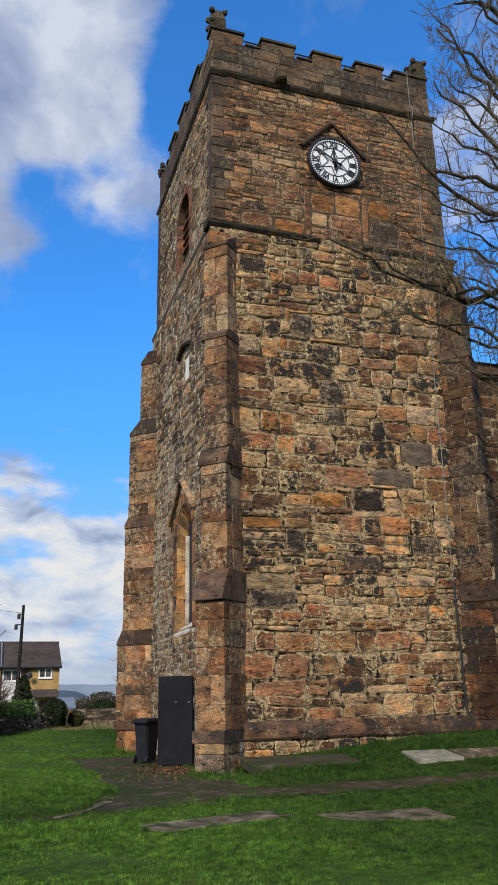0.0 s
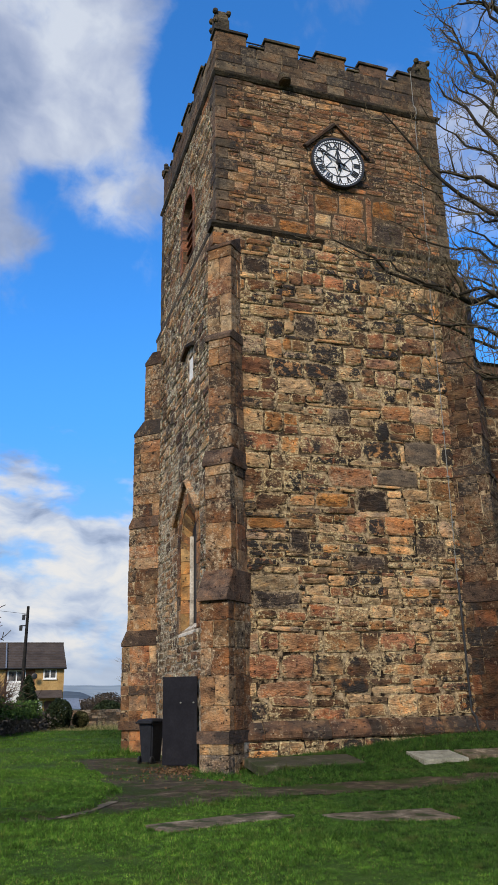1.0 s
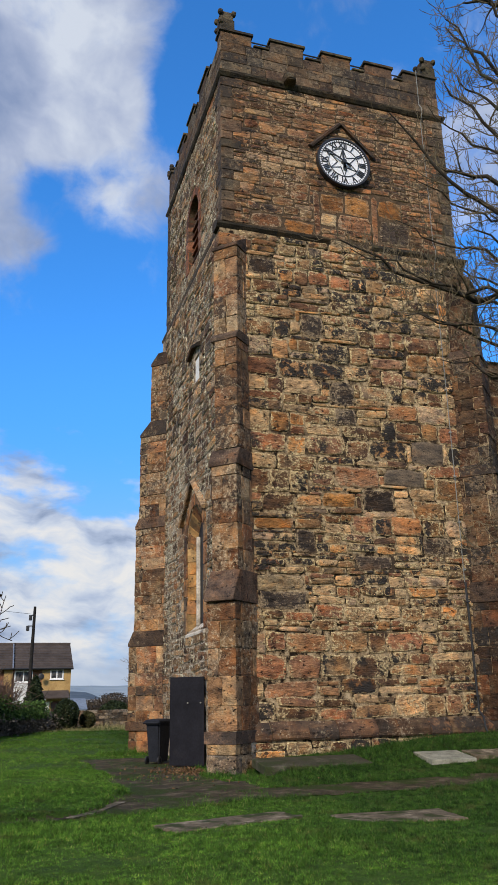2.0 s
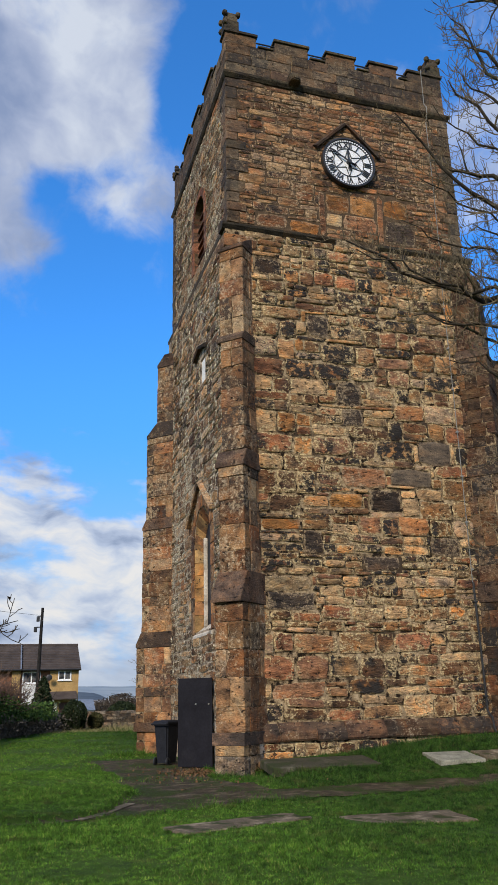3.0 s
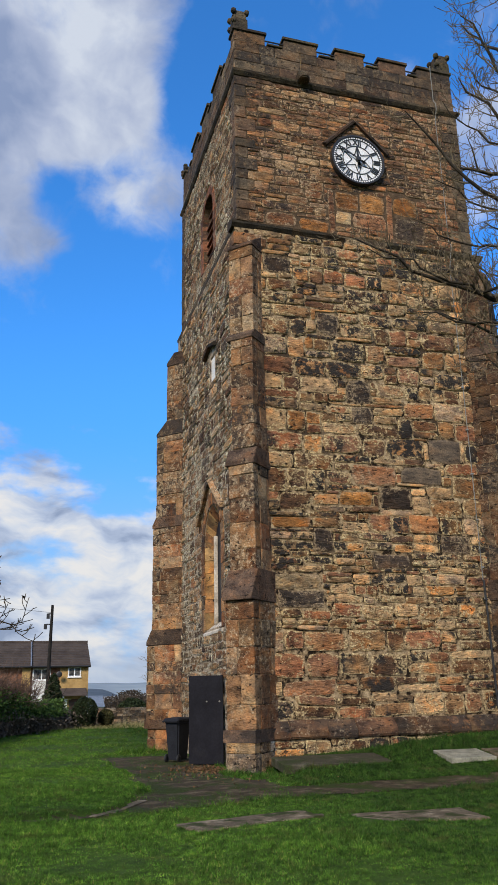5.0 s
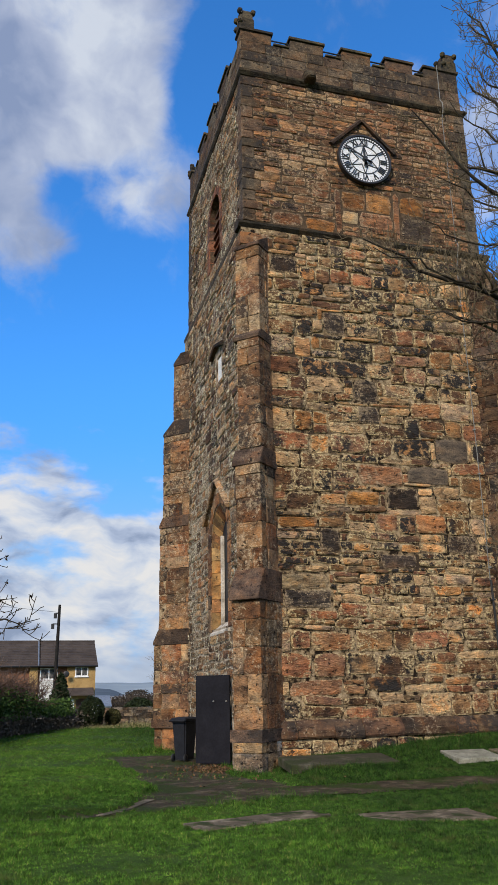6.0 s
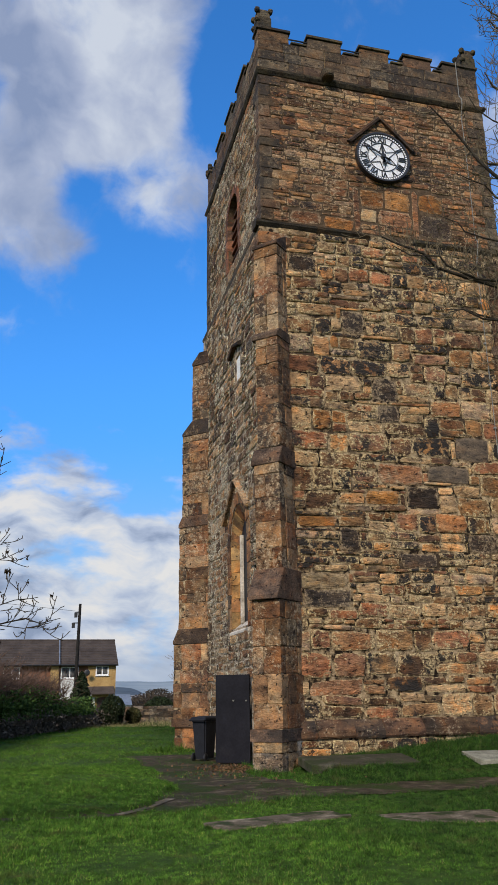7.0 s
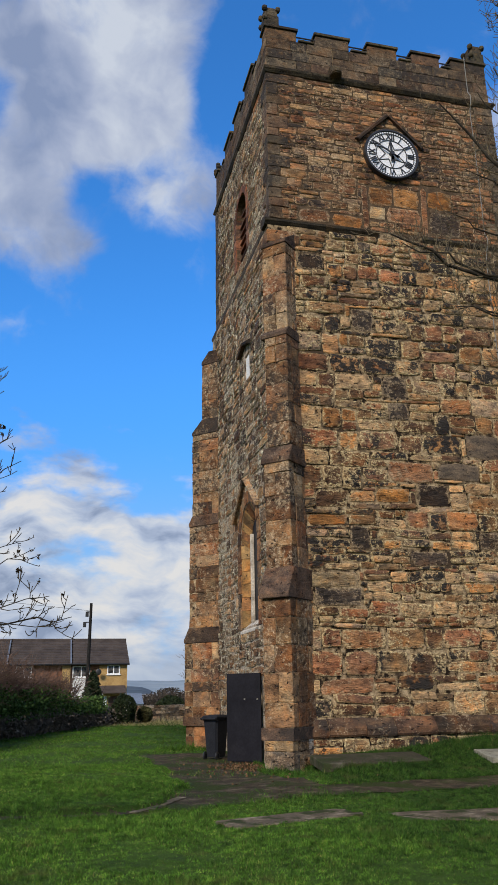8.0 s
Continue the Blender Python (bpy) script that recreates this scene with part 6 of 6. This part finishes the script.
# an opening below the clock, walled up with squared blocks between jambs
BLOCKED = [
    (2.62, 2.80, 13.50, 14.95, "rust"), (4.38, 4.58, 13.50, 15.15, "rust"), (2.82, 3.55, 14.30, 14.92, "ochre"), (3.57, 4.36, 14.35, 14.95, "ochre"),
    (2.82, 3.30, 13.85, 14.28, "pale"), (3.32, 4.36, 13.80, 14.33, "rust"), (1.70, 2.60, 13.50, 13.88, "ochre"), (0.75, 1.68, 13.50, 13.95, "rust"),
    (4.60, 5.35, 14.40, 15.05, "ochre"), (4.60, 5.55, 13.55, 14.35, "dark"),
]
rects = without(list(bond(rng, 0.3, WIDE - 0.3, Z_MID + 0.13, Z_STRING - 0.15, UP_BANDS)), BLOCKED)
for tint, mat in TINTS.items():
    picked = [f[:4] for f in BLOCKED if f[4] == tint]
    if picked:
        lay(wall_stones(rng, picked, (0, 0, 0), (1, 0, 0), (0, 1, 0), (0.012, 0.024), wander=0.0), FACE_POOL, mat, south_upper, 20)
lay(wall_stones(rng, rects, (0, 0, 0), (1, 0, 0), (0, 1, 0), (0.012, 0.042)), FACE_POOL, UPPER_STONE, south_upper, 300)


def west_hole(v0, v1):
    """Openings of the west wall with their dressed surrounds, in the wall's own run (minus y)."""
    out, v = [], (v0 + v1) / 2
    if 3.0 < v < 6.9:
        half = 1.22 if v < 5.9 else 1.22 - 1.2 * (v - 5.9)
        out.append((-2.52 - half, -2.52 + half))
    if 9.8 < v < 10.95:
        out.append((-2.72, -2.0))
    if 14.05 < v < 16.65:
        half = 0.90 if v < 15.85 else 0.90 - 0.9 * (v - 15.85)
        out.append((-3.27 - half, -3.27 + half))
    if v < 1.85:
        out.append((-2.45, -1.35))
    return out


rects = list(bond(rng, -6.8, -0.35, 0.99, Z_MID - 0.17, WEST_BANDS, west_hole))
rects.sort(key=lambda r: r[2])
lay(wall_stones(rng, rects, (-OUT, 0, 0), (0, -1, 0), (1, 0, 0), (0.008, 0.045), 0.02), FACE_POOL, WEST_STONE, west_wall, 300)
rects = list(bond(rng, -DEEP + 0.3, -0.3, Z_MID + 0.13, Z_STRING - 0.15, WEST_BANDS, west_hole))
lay(wall_stones(rng, rects, (0, 0, 0), (0, -1, 0), (1, 0, 0), (0.008, 0.045), 0.02), FACE_POOL, WEST_STONE, west_upper, 300)


def blocks(parent, specs, mat, singles=300, name="stone"):
    """specs: (centre, x axis, y axis, sizes)."""
    out = []
    for c, ax, ay, size in specs:
        turn = Matrix((Vector(ax), Vector(ay), Vector((0, 0, 1)))).transposed()
        out.append((Matrix.Translation(c) @ turn.to_4x4() @ Matrix.Diagonal((*size, 1)), rng.randrange(len(BLOCK_POOL))))
    lay(out, BLOCK_POOL, mat, parent, singles, name, False)


# quoins on the upper stage corners
for cx, cy, sx, sy, host in ((0, 0, 1, 1, south_upper), (WIDE, 0, -1, 1, south_upper), (0, DEEP, 1, -1, west_upper)):
    specs, z, k = [], Z_MID + 0.13, 0
    while z < Z_STRING - 0.20:
        h = min(rng.uniform(0.26, 0.42), Z_STRING - 0.15 - z)
        a, b = ((0.62, 0.36) if k % 2 else (0.36, 0.62))
        a, b = a * rng.uniform(0.85, 1.1), b * rng.uniform(0.85, 1.1)
        specs.append(((cx + sx * (a / 2 - 0.035), cy + sy * (b / 2 - 0.035), z + h / 2), (1, 0, 0), (0, 1, 0), (a, b, h - 0.014)))
        z, k = z + h, k + 1
    blocks(host, specs, PARAPET_STONE, 300, "quoin")
# corner stones of the low stage above the buttress cap
specs = []
for z, h in ((12.72, 0.34),):
    specs.append(((-OUT + 0.36, -OUT + 0.1, z + h / 2 - 0.02), (1, 0, 0), (0, 1, 0), (0.78, 0.26, h)))
    specs.append(((-OUT + 0.1, -OUT + 0.55, z + h / 2 - 0.02), (1, 0, 0), (0, 1, 0), (0.26, 0.6, h)))
blocks(south_wall, specs, ASHLAR, 10, "quoin")


def dress_buttress(b, low, high, mat, foot, run=(0.3, 0.6)):
    """Courses of squared blocks on a buttress, face and both flanks."""
    specs = []
    for (z0, z1, reach, s0, s1) in b.stages:
        if z0 > 0 and foot:
            blocks(b.body, specs, foot)
            specs, foot = [], None
        z = max(z0, -0.1)
        if z1 - z0 < 0.3:
            continue
        for c0, c1, *_ in b.slopes:
            if abs(c0 - z) < 0.06:
                z = z + (c1 - c0) * 0.98
        while z < z1 - 0.04:
            h = rng.uniform(low, high)
            if z + h > z1 - 0.16:
                h = z1 - z
            deep = rng.uniform(0.22, 0.34)
            cuts = [s0, s1] if rng.random() < 0.55 else [s0, s0 + (s1 - s0) * rng.uniform(0.35, 0.65), s1]
            o = rng.uniform(-0.008, 0.012)
            for a, c in zip(cuts, cuts[1:]):
                specs.append((b.at((a + c) / 2, reach - deep / 2 + o, z + h / 2), b.s, -b.u, (c - a - 0.012, deep, h - 0.014)))
            back = reach - deep
            while back > -0.75:
                ln = rng.uniform(*run)
                for sgn, edge in ((1, s1), (-1, s0)):
                    specs.append((b.at(edge - sgn * 0.08 + sgn * rng.uniform(-0.008, 0.01), back - ln / 2, z + h / 2), b.s, -b.u, (0.16, ln - 0.012, h - 0.014)))
                back -= ln
            z += h
    blocks(b.body, specs, mat, 300)


FOOT_STONE = stone_material("foot_stone", [(0.0, (0.33, 0.28, 0.225)), (0.55, (0.36, 0.245, 0.13))], 0.6, 0.4, 0.9, 1.4, salt=0.4)
dress_buttress(SW, 0.45, 0.62, ASHLAR, FOOT_STONE)
# much darker ashlar, for the southeast buttress and the nave wall
DARK_ASHLAR = stone_material("dark_ashlar", [(0.0, (0.031, 0.021, 0.014)), (0.25, (0.042, 0.027, 0.018)), (0.45, (0.030, 0.024, 0.018)), (0.62, (0.048, 0.023, 0.015)), (0.8, (0.022, 0.016, 0.013)), (0.94, (0.072, 0.050, 0.032))], 0.95, 0.35, 0.9, 1.5, smear=(0.26, 0.19, 0.12), wash=0.15, salt=0.4)
dress_buttress(SE, 0.28, 0.50, DARK_ASHLAR, None)
dress_buttress(NW, 0.26, 0.48, ASHLAR, stone_material("ochre_foot_stone", [(0.0, (0.21, 0.105, 0.048)), (0.5, (0.19, 0.10, 0.05))], 0.4, 0.15, 0.6, 1.2, salt=0.4), (0.5, 1.1))

# window surround, belfry surround
specs = []
for y in (1.45, 3.60):
    z = 3.1
    while z < 5.3:
        h = rng.uniform(0.34, 0.62)
        h = 5.4 - z if z + h > 5.2 else h
        specs.append(((0.115 - OUT, y, z + h / 2), (0, -1, 0), (1, 0, 0), (0.33, 0.27, h - 0.015)))
        z += h
blocks(west_wall, specs, DRESSED, 60, "jamb_stone")
specs = []
for y in (2.47, 4.07):
    z = 14.1
    while z < 15.75:
        h = rng.uniform(0.3, 0.5)
        specs.append(((0.12, y, z + h / 2), (0, -1, 0), (1, 0, 0), (0.30, 0.29, h - 0.015)))
        z += h
blocks(west_upper, specs, LOUVRE, 60, "jamb_stone")
for d in (-1, 1):
    for k in range(5):
        a0, a1 = k / 5, (k + 1) / 5
        bm = bmesh.new()
        def arc(t, r):
            return 2.52 + d * (0.92 + r) * math.cos(math.pi / 2 * t * 0.98), 5.37 + (1.0 + r * 1.1) * math.sin(math.pi / 2 * t)
        ring4 = [arc(a0 + 0.01, 0.0), arc(a0 + 0.01, 0.30), arc(a1 - 0.01, 0.30), arc(a1 - 0.01, 0.0)]
        solid(bm, [[(x, y, z) for y, z in ring4] for x in (-OUT - 0.025, 0.2)])
        part("arch_stone", bm, DRESSED, west_wall)
        bm = bmesh.new()
        def arc2(t, r):
            return 3.27 + d * (0.65 + r) * math.cos(math.pi / 2 * t * 0.98), 15.75 + (0.65 + r * 1.1) * math.sin(math.pi / 2 * t)
        ring4 = [arc2(a0 + 0.01, 0.0), arc2(a0 + 0.01, 0.24), arc2(a1 - 0.01, 0.24), arc2(a1 - 0.01, 0.0)]
        solid(bm, [[(x, y, z) for y, z in ring4] for x in (-0.03, 0.2)])
        part("arch_stone", bm, LOUVRE, west_upper)

# battlement courses
specs = []
z = Z_STRING + 0.10
for h in (0.33, 0.34, 0.36):
    for along, deep, base, n in (((1, 0, 0), (0, 1, 0), Vector((0, 0, 0)), WIDE), ((0, -1, 0), (1, 0, 0), Vector((0, DEEP, 0)), DEEP)):
        u = 0.0
        while u < n - 0.02:
            w = rng.uniform(0.42, 0.95)
            w = n - u if u + w > n - 0.3 else w
            c = base + Vector(along) * (u + w / 2) + Vector(deep) * (0.09 + rng.uniform(-0.008, 0.008)) + Vector((0, 0, z + h / 2))
            specs.append((c, along, deep, (w - 0.016, 0.2, h - 0.016)))
            u += w
    z += h
blocks(parapet_body, specs, PARAPET_STONE, 300)

# nave wall
rects = list(bond(rng, WIDE + OUT + 0.02, 12.0, 0.0, 10.2, [(99, 0.24, 0.42, 0.4, 0.9, 0.15)]))
lay(wall_stones(rng, rects, (0, 0.75, 0), (1, 0, 0), (0, 1, 0)), FACE_POOL, DARK_ASHLAR, nave_wall, 300)
